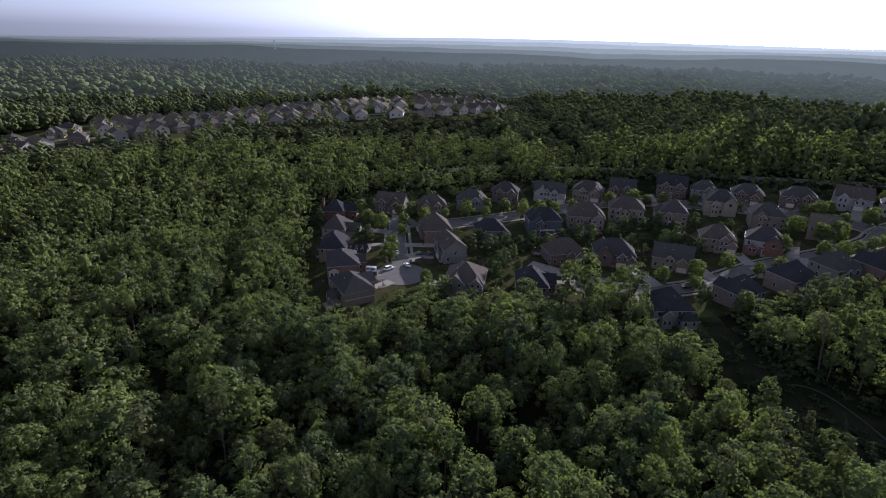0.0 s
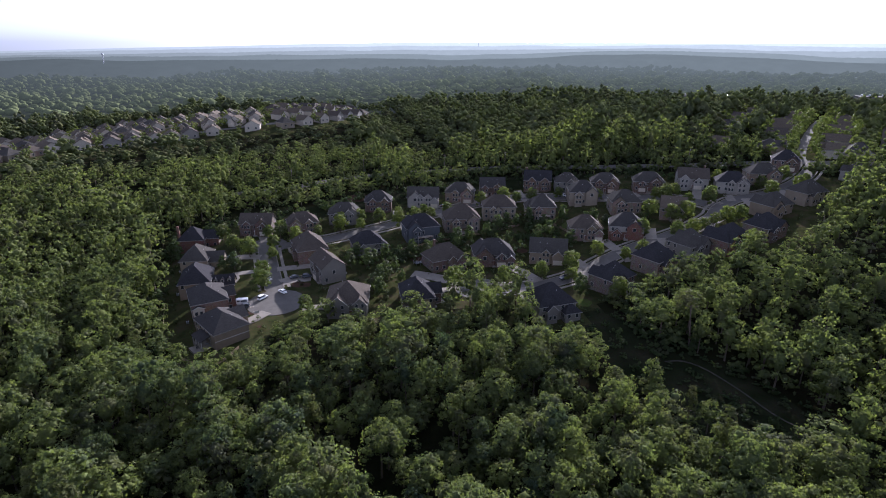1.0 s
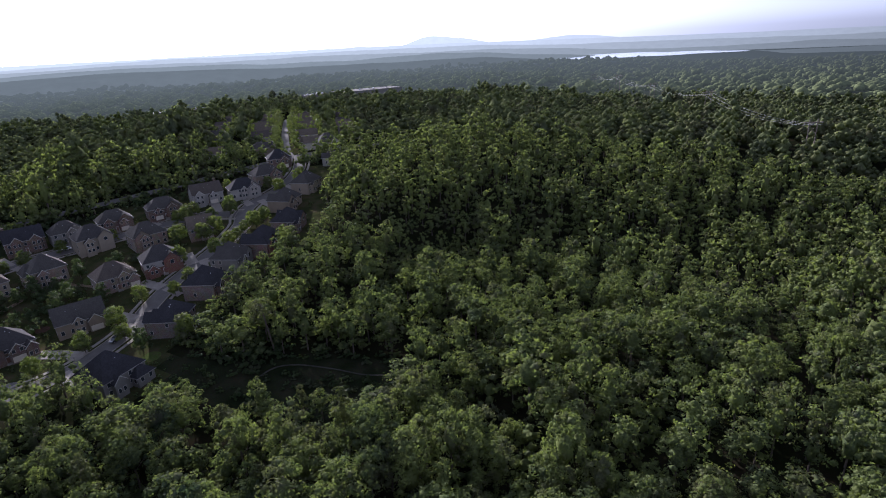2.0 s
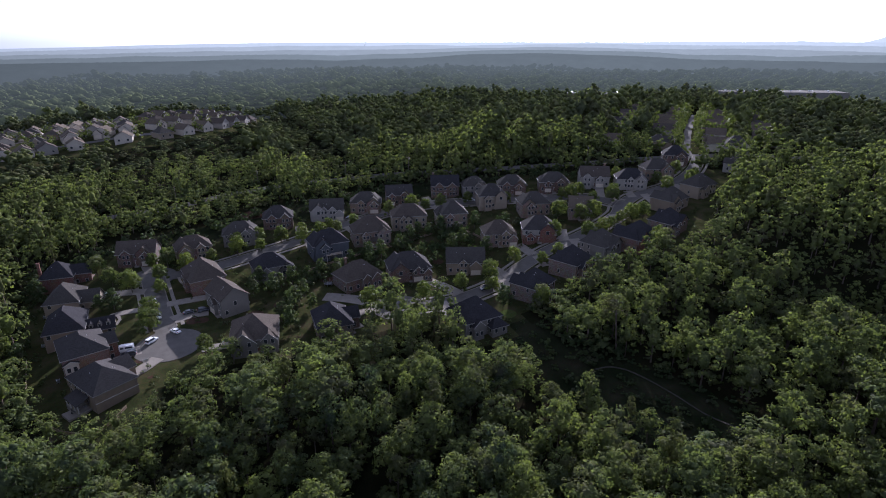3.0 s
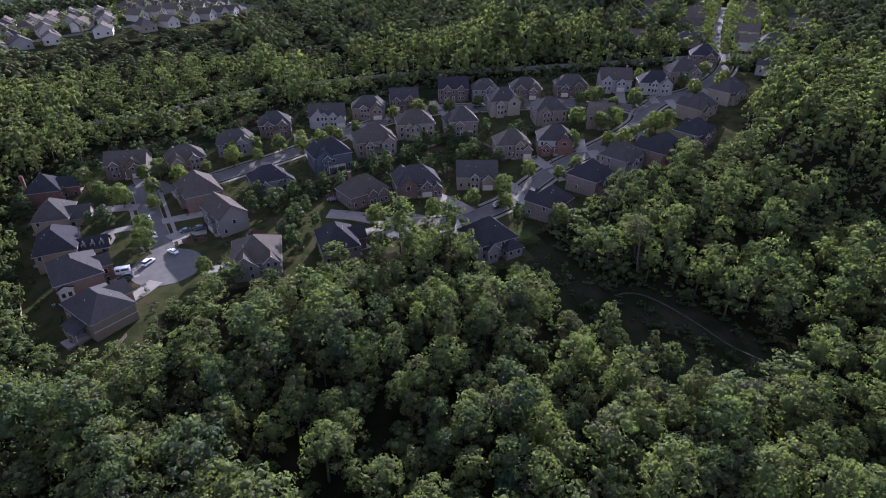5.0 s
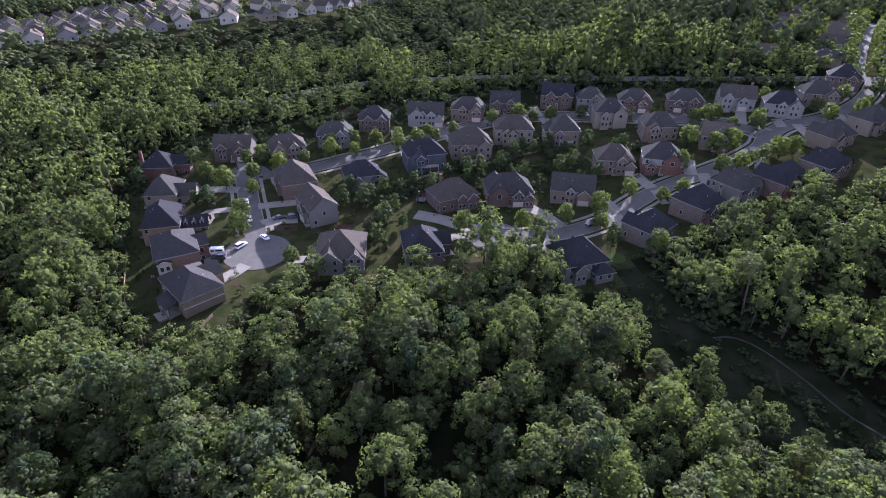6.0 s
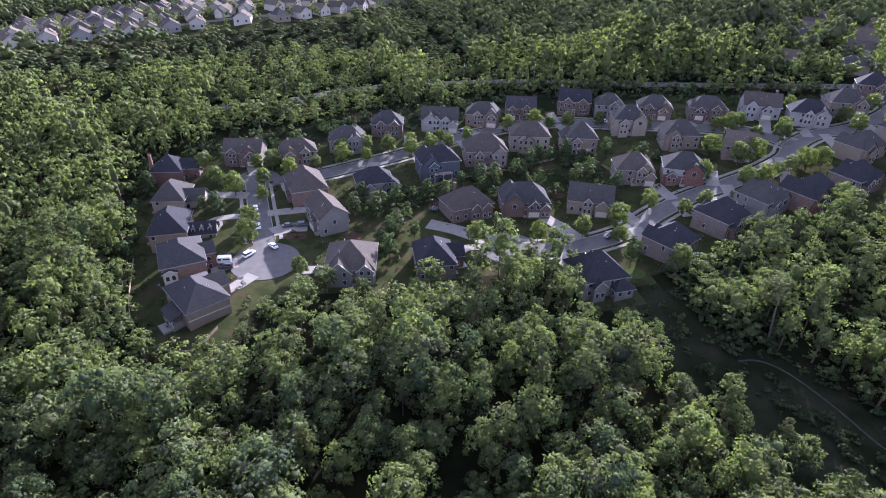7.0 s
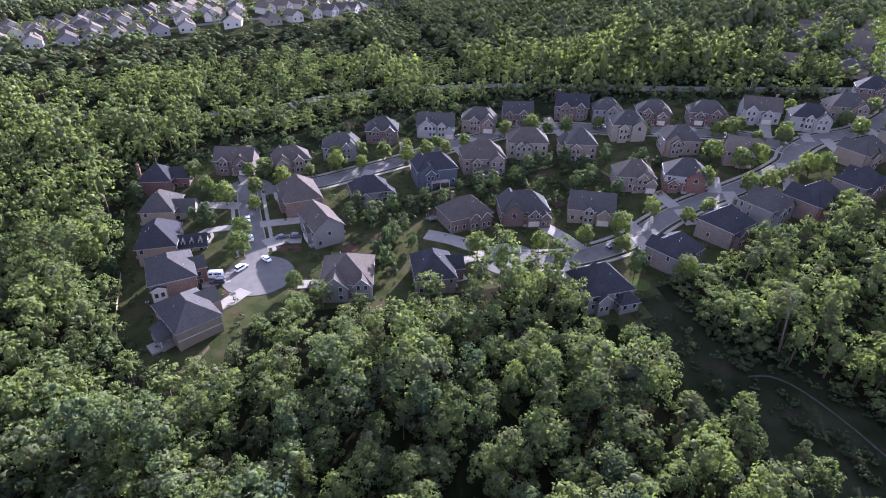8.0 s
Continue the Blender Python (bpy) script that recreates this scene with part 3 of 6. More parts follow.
def add_window(parent, x, y, z, turn, w=1.1, h=1.6):
    """A window on a wall; turn: degrees by which its outer side is turned from -y."""
    fr, pane = window_mesh(w, h)
    ob = part("window", fr, parent, "", pose(x, y, z, 0, 0, turn))
    part("pane", pane, ob)
    return ob


def roof_bm(w, d, h, pitch, over, kind):
    """A roof over a block w by d whose eaves lie at h: ridge along x. Hip or gable, with a thick edge."""
    bm = bmesh.new()
    a, b = w / 2 + over, d / 2 + over
    top, low = h + pitch * b - pitch * over, h - pitch * over
    ridge = a if kind == "gable" else max(0.4, a - b)
    t = 0.22
    up = [bm.verts.new(p) for p in ((-a, -b, low + t), (a, -b, low + t), (a, b, low + t), (-a, b, low + t), (-ridge, 0, top + t), (ridge, 0, top + t))]
    dn = [bm.verts.new(p) for p in ((-a, -b, low), (a, -b, low), (a, b, low), (-a, b, low), (-ridge, 0, top), (ridge, 0, top))]
    for f in ((0, 1, 5, 4), (2, 3, 4, 5), (1, 2, 5), (3, 0, 4)):
        if kind == "gable" and len(f) == 3:
            continue
        bm.faces.new([up[i] for i in f])
        bm.faces.new([dn[i] for i in reversed(f)])
    rim = ((0, 1), (1, 5), (5, 2), (2, 3), (3, 4), (4, 0)) if kind == "gable" else ((0, 1), (1, 2), (2, 3), (3, 0))
    for i, j in rim:
        bm.faces.new((dn[i], dn[j], up[j], up[i]))
    bmesh.ops.recalc_face_normals(bm, faces=bm.faces)
    return bm, top


def walls_bm(w, d, z0, h, pitch, kind):
    bm = bmesh.new()
    box(bm, -w / 2, w / 2, -d / 2, d / 2, z0, h)
    if kind == "gable":
        top = h + pitch * d / 2
        for x in (-w / 2, w / 2):
            s = 0.12 if x < 0 else -0.12
            vs = [bm.verts.new(p) for p in ((x, -d / 2, h), (x, d / 2, h), (x, 0, top), (x + s, -d / 2, h), (x + s, d / 2, h), (x + s, 0, top))]
            for f in ((0, 1, 2), (5, 4, 3), (1, 0, 3, 4), (2, 1, 4, 5), (0, 2, 5, 3)):
                bm.faces.new([vs[i] for i in f])
        bmesh.ops.recalc_face_normals(bm, faces=bm.faces)
    return bm


def block(parent, x, y, turn, w, d, h, wall, roof, kind="hip", pitch=0.88, z0=-2.5, over=0.45):
    """Walls, roof and white eaves boards of one block of a house."""
    m = pose(x, y, 0, 0, 0, turn)
    part("wall", mesh_of(walls_bm(w, d, z0, h, pitch, kind), "wall", wall), parent, "", m)
    bm, top = roof_bm(w, d, h, pitch, over, kind)
    part("roof", mesh_of(bm, "roof", roof), parent, "", m)
    a, b, low = w / 2 + over, d / 2 + over, h - pitch * over
    e = 0.06
    if kind == "hip":
        bm = bmesh.new()
        loops = []
        for q, z in ((0.003, low - 0.12), (e, low - 0.12), (e, low + 0.16), (0.003, low + 0.16)):
            loops.append([bm.verts.new(c) for c in ((-a - q, -b - q, z), (a + q, -b - q, z), (a + q, b + q, z), (-a - q, b + q, z))])
        for i in range(4):
            for k in range(4):
                bm.faces.new((loops[i][k], loops[i][(k + 1) % 4], loops[(i + 1) % 4][(k + 1) % 4], loops[(i + 1) % 4][k]))
        bmesh.ops.recalc_face_normals(bm, faces=bm.faces)
        part("eaves_board", mesh_of(bm, "eaves_board", GUTTER), parent, "pale grey eaves board", m)
    else:
        for y0, y1 in ((-b - e, -b - 0.003), (b + 0.003, b + e)):
            part("eaves_board", mesh_of(boxes((-a - e, a + e, y0, y1, low - 0.12, low + 0.16)), "eaves_board", GUTTER), parent, "pale grey eaves board", m)
    return top


def row_of_windows(parent, cx, cy, turn, w, d, h, face, skip=(), w_size=1.1, dz=0.0, gap=3.1):
    """Windows in rows on one face of a block: face 0 is -y, then counter-clockwise."""
    run, out = (w, d / 2) if face % 2 == 0 else (d, w / 2)
    count = max(2, int(run // gap))
    base = pose(cx, cy, 0, 0, 0, turn + 90 * face)
    z = 0.9 + dz
    floor_no = 0
    while z + 1.6 < h - 0.1:
        for i in range(count):
            if (floor_no, i) in skip:
                continue
            u = (i + 0.5) / count * run - run / 2
            p = base @ Vector((u, -out - 0.02, z))
            add_window(parent, p.x, p.y, z, turn + 90 * face, w_size)
        z += 2.9
        floor_no += 1


def chimney(parent, x, y, z0, z1, brick):
    bm = boxes((-0.55, 0.55, -0.4, 0.4, z0, z1), (-0.65, 0.65, -0.5, 0.5, z1, z1 + 0.18))
    tube(bm, (-0.2, 0, z1 + 0.18), (-0.2, 0, z1 + 0.55), 0.14, 0.12, 8)
    part("chimney", mesh_of(bm, "chimney", brick), parent, "brick chimney with a flue pot", pose(x, y, 0))


def vents(parent, rng, w, d, h, pitch, turned=False, count=3):
    """Short vent pipes and a box vent on the back slope."""
    for k in range(count):
        u, v = rng.uniform(-w * 0.25, w * 0.25), rng.uniform(0.12, 0.3) * d * rng.choice((-1, 1))
        z = h + pitch * (d / 2 - abs(v))
        bm = bmesh.new()
        tube(bm, (0, 0, -0.2), (0, 0, 0.5), 0.06, 0.06, 6)
        box(bm, -0.14, 0.14, -0.14, 0.14, 0.14, 0.24)
        part("vent_pipe", mesh_of(bm, "vent_pipe", METAL), parent, "grey metal vent pipe", pose(v, u, z) if turned else pose(u, v, z))


def bay(parent, u, w, out, depth, h, face, W, D, wall, roof, pitch=0.95, windows=True, garage=False, z0=-2.0):
    """A gabled bay that stands out of one face of the main block, with windows or a garage door."""
    run_out = D / 2 if face % 2 == 0 else W / 2
    m = pose(0, 0, 0, 0, 0, 90 * face)
    y0 = -run_out - out
    bm = bmesh.new()
    box(bm, u - w / 2, u + w / 2, y0, -run_out + 0.2, z0, h)
    top = h + pitch * w / 2
    vs = [bm.verts.new(p) for p in ((u - w / 2, y0, h), (u + w / 2, y0, h), (u, y0, top), (u - w / 2, y0 + 0.15, h), (u + w / 2, y0 + 0.15, h), (u, y0 + 0.15, top))]
    for f in ((0, 1, 2), (5, 4, 3), (0, 2, 5, 3), (1, 4, 5, 2), (0, 3, 4, 1)):
        bm.faces.new([vs[i] for i in f])
    bmesh.ops.recalc_face_normals(bm, faces=bm.faces)
    part("bay_wall", mesh_of(bm, "bay_wall", wall), parent, "", m)
    over, t, back = 0.35, 0.2, -run_out + depth
    bm = bmesh.new()
    a, low = w / 2 + over, h - pitch * over
    f0, b0 = y0 - 0.35, back
    for s in (-1, 1):
        lo = [bm.verts.new(p) for p in ((u + s * a, f0, low), (u + s * a, b0, low), (u, b0, top), (u, f0, top))]
        hi = [bm.verts.new((v.co.x, v.co.y, v.co.z + t)) for v in lo]
        bm.faces.new(hi), bm.faces.new(lo[::-1])
        for i in range(4):
            bm.faces.new((lo[i], lo[(i + 1) % 4], hi[(i + 1) % 4], hi[i]))
    bmesh.ops.recalc_face_normals(bm, faces=bm.faces)
    part("bay_roof", mesh_of(bm, "bay_roof", roof), parent, "", m)
    rake = bmesh.new()
    prof = [(u - a - 0.02, low - 0.06), (u, top - 0.06), (u + a + 0.02, low - 0.06), (u + a + 0.02, low + t), (u, top + t), (u - a - 0.02, low + t)]
    lo = [rake.verts.new((q[0], f0 - 0.06, q[1])) for q in prof]
    hi = [rake.verts.new((q[0], f0 - 0.004, q[1])) for q in prof]
    for ring in (lo, hi):
        rake.faces.new((ring[0], ring[1], ring[4], ring[5])), rake.faces.new((ring[1], ring[2], ring[3], ring[4]))
    for i in range(6):
        rake.faces.new((lo[i], lo[(i + 1) % 6], hi[(i + 1) % 6], hi[i]))
    bmesh.ops.recalc_face_normals(rake, faces=rake.faces)
    part("rake_board", mesh_of(rake, "rake_board", TRIM), parent, "white gable board", m)
    turn = 90 * face
    if garage:
        p = m @ Vector((u, y0 - 0.03, 0))
        gw = min(w - 0.8, 4.9)
        bm = boxes((-gw / 2, gw / 2, -0.05, 0.05, 0.05, 2.2))
        part("garage_door", mesh_of(bm, "garage_door", GARAGE), parent, "pale panelled garage door", pose(p.x, p.y, 0, 0, 0, turn))
        if h > 4.5:
            for s in (-0.25, 0.25):
                p = m @ Vector((u + s * w, y0 - 0.02, 0))
                add_window(parent, p.x, p.y, 3.6, turn, 1.0, 1.4)
    elif windows:
        z = 0.9
        while z + 1.5 < h + 0.4:
            offsets = (-0.22, 0.22) if w > 3.4 else (0,)
            for s in offsets:
                p = m @ Vector((u + s * w, y0 - 0.02, 0))
                add_window(parent, p.x, p.y, z, turn, 1.0, 1.5)
            z += 2.9


def dormer(parent, u, v, z, face, wall, roof):
    """A small gabled dormer that looks out over one face."""
    m = pose(0, 0, 0, 0, 0, 90 * face)
    p = m @ Vector((u, v, z))
    bm = boxes((-0.75, 0.75, 0, 2.2, -0.5, 1.5))
    vs = [bm.verts.new(q) for q in ((-0.75, 0, 1.5), (0.75, 0, 1.5), (0, 0, 2.25), (-0.75, 0.1, 1.5), (0.75, 0.1, 1.5), (0, 0.1, 2.25))]
    for f in ((0, 1, 2), (5, 4, 3), (0, 2, 5, 3), (1, 4, 5, 2)):
        bm.faces.new([vs[i] for i in f])
    bmesh.ops.recalc_face_normals(bm, faces=bm.faces)
    ob = part("dormer", mesh_of(bm, "dormer", wall), parent, "pale gabled dormer", pose(p.x, p.y, p.z, 0, 0, 90 * face))
    bm = bmesh.new()
    for s in (-1, 1):
        lo = [bm.verts.new(q) for q in ((s * 0.95, -0.2, 1.32), (s * 0.95, 2.6, 1.32), (0, 2.6, 2.3), (0, -0.2, 2.3))]
        hi = [bm.verts.new((q.co.x, q.co.y, q.co.z + 0.12)) for q in lo]
        bm.faces.new(hi), bm.faces.new(lo[::-1])
        for i in range(4):
            bm.faces.new((lo[i], lo[(i + 1) % 4], hi[(i + 1) % 4], hi[i]))
    bmesh.ops.recalc_face_normals(bm, faces=bm.faces)
    part("dormer_roof", mesh_of(bm, "dormer_roof", roof), ob)
    add_window(parent, p.x + (m @ Vector((0, -0.02, 0))).x, p.y + (m @ Vector((0, -0.02, 0))).y, p.z + 0.25, 90 * face, 0.8, 1.1)


def front_door(parent, u, face, W, D):
    m = pose(0, 0, 0, 0, 0, 90 * face)
    out = D / 2 if face % 2 == 0 else W / 2
    p = m @ Vector((u, -out - 0.05, 0))
    bm = boxes((-0.5, 0.5, -0.04, 0.04, 0.1, 2.2))
    ob = part("door", mesh_of(bm, "door", DOOR), parent, "dark panelled front door", pose(p.x, p.y, 0, 0, 0, 90 * face))
    bm = boxes((-0.7, -0.52, -0.08, 0.05, 0.05, 2.4), (0.52, 0.7, -0.08, 0.05, 0.05, 2.4), (-0.7, 0.7, -0.08, 0.05, 2.22, 2.4))
    part("door_frame", mesh_of(bm, "door_frame", TRIM), ob)
    p = m @ Vector((u, -out - 0.7, 0))
    part("doorstep", mesh_of(boxes((-1.0, 1.0, -0.7, 0.7, -1.5, 0.08)), "doorstep", CONCRETE), parent, "concrete doorstep", pose(p.x, p.y, 0, 0, 0, 90 * face))


def porch(parent, u, w, out, face, W, D, z, roof, post_material=None, lean=0.35):
    """A lean-to porch roof on posts over a paved floor."""
    m = pose(0, 0, 0, 0, 0, 90 * face)
    run_out = D / 2 if face % 2 == 0 else W / 2
    y1, y0 = -run_out - 0.003, -run_out - out
    bm = bmesh.new()
    lo = [bm.verts.new(q) for q in ((u - w / 2, y0 - 0.3, z), (u + w / 2, y0 - 0.3, z), (u + w / 2, y1, z + lean * out), (u - w / 2, y1, z + lean * out))]
    hi = [bm.verts.new((q.co.x, q.co.y, q.co.z + 0.18)) for q in lo]
    bm.faces.new(hi), bm.faces.new(lo[::-1])
    for i in range(4):
        bm.faces.new((lo[i], lo[(i + 1) % 4], hi[(i + 1) % 4], hi[i]))
    bmesh.ops.recalc_face_normals(bm, faces=bm.faces)
    part("porch_roof", mesh_of(bm, "porch_roof", roof), parent, "", m)
    part("porch_floor", mesh_of(boxes((u - w / 2, u + w / 2, y0, y1, -1.8, 0.12)), "porch_floor", CONCRETE), parent, "pale concrete porch floor", m)
    for k in range(4):
        x = u - w / 2 + 0.2 + k * (w - 0.4) / 3
        part("porch_post", mesh_of(boxes((x - 0.12, x + 0.12, y0 + 0.05, y0 + 0.29, 0.12, z + 0.1)), "porch_post", post_material or TRIM), parent, "white porch post", m)


def deck(parent, u, w, out, face, W, D, z):
    """A raised timber deck with posts, rail and steps' stringer."""
    m = pose(0, 0, 0, 0, 0, 90 * face)
    run_out = D / 2 if face % 2 == 0 else W / 2
    y1, y0 = -run_out - 0.003, -run_out - out
    bm = bmesh.new()
    n = int(out / 0.3)
    for k in range(n):
        box(bm, u - w / 2, u + w / 2, y0 + k * out / n + 0.01, y0 + (k + 1) * out / n - 0.01, z - 0.06, z)
    part("deck_floor", mesh_of(bm, "deck_floor", WOOD), parent, "timber deck boards", m)
    for x in (u - w / 2 + 0.1, u, u + w / 2 - 0.1):
        part("deck_post", mesh_of(boxes((x - 0.09, x + 0.09, y0 + 0.05, y0 + 0.23, -2.5, z + 1.0)), "deck_post", TRIM), parent, "white deck post", m)
    bm = boxes((u - w / 2, u + w / 2, y0 + 0.1, y0 + 0.16, z + 0.9, z + 1.0), (u - w / 2, u + w / 2, y0 + 0.1, y0 + 0.16, z + 0.1, z + 0.16))
    for k in range(int(w / 0.3)):
        box(bm, u - w / 2 + 0.3 * k, u - w / 2 + 0.3 * k + 0.05, y0 + 0.11, y0 + 0.15, z + 0.1, z + 0.95)
    part("deck_rail", mesh_of(bm, "deck_rail", TRIM), parent, "white deck railing", m)


PLOTS = []


def house(x, y, yaw, w, d, h, wall, roof, label, front=0, kind="hip", pitch=0.88, bays=(), garage=None, wing=None, chim=None, back=None, dormers=(), seed=0, turned=False, door=0.0):
    """A family house on its plot. w, d: the block's sides; front: the face with the door (0: -y, then counter-clockwise).
    bays: (along, width, out, height, is_garage); wing: (dx, dy, w, d, h, kind, turn)."""
    rng = random.Random(seed * 7 + 3)
    zs = [land(x + r * math.cos(radians(a)), y + r * math.sin(radians(a))) for r in (0, 6) for a in (0, 90, 180, 270)]
    root = tagged(new("house"), label, "house", "houses of the near settlement")
    root.matrix_basis = pose(x, y, sum(zs) / len(zs) + 0.15, 0, 0, yaw)
    PLOTS.append((x, y, max(w, d) * 0.5 + 4.0))
    if turned:
        top = block(root, 0, 0, 90, d, w, h, wall, roof, kind, pitch)
    else:
        top = block(root, 0, 0, 0, w, d, h, wall, roof, kind, pitch)
    for face in range(4):
        gone = {(f, i) for f in range(3) for i in range(7) if rng.random() < (0.25 if (face - front) % 2 == 0 else 0.75)}
        row_of_windows(root, 0, 0, 0, w, d, h, face, skip=gone, w_size=(1.1, 1.0, 1.2, 1.0)[face])
    if wing is None and not turned and seed % 4:
        # a cross gable that breaks the main roof
        u = (0.22, -0.25, 0.27)[seed % 3] * w
        block(root, u, 0, 90, d + 1.8, w * 0.42, h - 0.15, wall, roof, "gable", pitch)
        for face in (0, 2):
            p = pose(0, 0, 0, 0, 0, 90 * face) @ Vector(((u if face == 0 else -u), -d / 2 - 0.92, 0))
            add_window(root, p.x, p.y, h - 2.4, 90 * face, 1.5, 1.7)
    if front == 2:
        bay(root, -0.2 * w, 4.2, 1.8, 4.0, h - 1.4, 0, w, d, wall, roof)
    for u, bw, out, bh, is_garage in bays:
        bay(root, u, bw, out, 4.5, bh, front, w, d, wall, roof, garage=is_garage)
    front_door(root, door, front, w, d)
    if wing:
        dx, dy, ww, wd, wh, wkind, wturn = wing
        block(root, dx, dy, wturn, ww, wd, wh, wall, roof, wkind, pitch)
        for face in range(4):
            row_of_windows(root, dx, dy, wturn, ww, wd, wh, face)
    for u, v, z, face in dormers:
        dormer(root, u, v, z, face, SIDE_WHITE, roof)
    if chim:
        chimney(root, chim[0], chim[1], 0, top + 0.9, BRICK_RED if wall is BRICK_RED else BRICK_BROWN)
    vents(root, rng, w if not turned else d, d if not turned else w, h, pitch, turned)
    if back == "deck":
        deck(root, 0.5, w * 0.45, 3.2, (front + 2) % 4, w, d, 2.6)
    elif back == "porch":
        porch(root, 0, w * 0.45, 3.2, (front + 2) % 4, w, d, 2.5, roof)
    return root


tan_house = house(-34.4, 202.3, 30, 12.4, 17.0, 6.0, SIDE_TAN, ROOF_SLATE, "tan two-storey house with slate roof beside the turning place", front=1, kind="hip", pitch=0.68, turned=True, wing=(5.2, 3.4, 9.0, 7.6, 5.2, "gable", 0), seed=1, door=-2)
red_house = house(-41.9, 224.2, 14, 13.0, 16.5, 8.2, BRICK_RED, ROOF_SLATE, "red brick house with slate roof and white gable side", front=1, kind="hip", pitch=0.62, turned=True, wing=(5.6, 1.6, 8.6, 7.2, 6.8, "gable", 0), seed=2, door=4)
house(-50.3, 251.3, 2, 12.5, 17.0, 6.0, SIDE_TAN, ROOF_NAVY, "tan house with dark roof and three white dormers", front=1, kind="hip", turned=True, wing=(10.0, -2.6, 11.0, 7.0, 3.2, "gable", 0), dormers=((8.0, -5.4, 3.6, 0), (10.8, -5.4, 3.6, 0), (13.6, -5.4, 3.6, 0)), seed=3, door=4)
house(-53.6, 276.0, -6, 12.0, 14.5, 5.8, SIDE_CREAM, ROOF_GREY, "cream house with grey hipped roof and side wing", front=1, turned=True, wing=(8.5, -0.5, 8.0, 8.0, 4.0, "gable", 0), seed=4, door=4)
house(-59.0, 301.5, -6, 12.5, 12.0, 6.0, BRICK_RED, ROOF_NAVY, "red brick house with dark roof and tall chimney", front=1, wing=(8.5, 2.0, 7.5, 7.0, 5.4, "gable", 0), chim=(-6.0, -3.0), seed=5, door=-4)
house(-1.7, 271.5, 10, 14.0, 18.0, 6.0, BRICK_RED, ROOF_BROWN, "red brick house with broad brown hipped roof", front=3, turned=True, kind="hip", bays=((2.0, 5.0, 1.5, 4.8, False),), seed=6, door=-3)
house(5.5, 246.5, 18, 11.0, 15.5, 7.0, SIDE_GREY, ROOF_BROWN, "tall grey-sided house with brown gabled roof", front=3, turned=True, kind="gable", pitch=0.75, bays=((1.0, 5.0, 1.2, 4.8, True),), seed=7, door=5)
house(12.0, 214.0, -10, 15.7, 16.5, 5.6, SIDE_GREY, ROOF_BROWN, "grey house with wide brown roof above the wood's edge", front=0, pitch=0.72, kind="hip", turned=True, bays=((-3.2, 8.0, 1.6, 5.0, False), (5.0, 5.2, 0.8, 5.2, False)), seed=8, door=1.4)
house(-27.5, 307.0, -14, 16.5, 10.0, 6.0, BRICK_BROWN, ROOF_BROWN, "brown brick house with two front gables facing the street", bays=((-4.0, 4.0, 1.0, 6.0, False), (4.6, 5.0, 1.6, 4.6, True)), kind="gable", seed=9)
house(-4.5, 304.0, 6, 15.5, 10.5, 6.0, BRICK_TAN, ROOF_BROWN, "tan brick house with brown roof and front gables", bays=((-4.2, 4.4, 1.2, 5.0, True), (2.8, 4.0, 1.0, 6.0, False)), kind="hip", seed=10)
house(18.5, 314.3, -6, 16.5, 11.0, 6.0, SIDE_GREY, ROOF_GREY, "grey house with hipped roof and paired gables", bays=((2.5, 4.5, 1.4, 6.0, False), (-4.2, 4.6, 1.0, 4.6, True)), seed=11)
house(40.0, 330.0, -10, 15.4, 11.5, 6.2, BRICK_BROWN, ROOF_SLATE, "brown brick house with dark slate roof and gabled front", bays=((3.8, 4.5, 1.5, 6.2, False), (-3.0, 4.0, 0.8, 6.2, False)), seed=12)
house(67.8, 332.0, -16, 18.5, 11.0, 6.0, SIDE_WHITE, ROOF_GREY, "white-sided house with grey roof and three white gables", bays=((-1.5, 4.0, 1.0, 6.0, False), (3.2, 4.0, 1.2, 6.0, False), (7.0, 4.6, 2.2, 4.2, True)), kind="gable", seed=13)
house(91.7, 334.5, -20, 17.5, 11.5, 6.0, BRICK_TAN, ROOF_GREY, "tan brick house with grey hipped roof", bays=((5.0, 5.4, 2.4, 4.8, True), (-2.5, 4.0, 1.0, 6.0, False)), seed=14)
house(113.3, 336.5, -14, 15.5, 11.0, 6.0, BRICK_BROWN, ROOF_SLATE, "brown brick house with slate roof and shutters", bays=((-5.0, 4.2, 1.6, 5.6, True), (2.5, 4.4, 1.0, 6.0, False)), kind="gable", seed=15)
house(142.5, 333.0, -22, 16.9, 11.5, 6.6, BRICK_BROWN, ROOF_NAVY, "brown brick house with steep white-edged gables", bays=((-3.6, 4.6, 1.2, 6.6, False), (4.4, 4.6, 1.2, 6.6, False)), chim=(-7.0, 2.0), kind="gable", pitch=0.9, seed=16)
house(157.5, 322.5, -20, 14.5, 11.0, 6.0, SIDE_GREY, ROOF_GREY, "grey house with hipped roof behind street trees", bays=((2.0, 4.6, 1.2, 6.0, False),), seed=17)
house(26.0, 271.0, 4, 15.0, 11.0, 5.6, SIDE_GREY, ROOF_NAVY, "grey house with navy roof seen from the garden side", front=2, bays=((-3.5, 5.0, 1.6, 4.6, True),), wing=(6.5, -3.0, 5.0, 7.0, 3.6, "gable", 90), kind="hip", seed=18, chim=None)
house(55.6, 282.5, 3, 17.5, 12.0, 7.6, SIDE_BLUE, ROOF_NAVY, "dark blue three-level house with navy roof and rear deck", front=2, bays=((4.0, 5.0, 1.6, 4.6, True),), back="deck", seed=19)
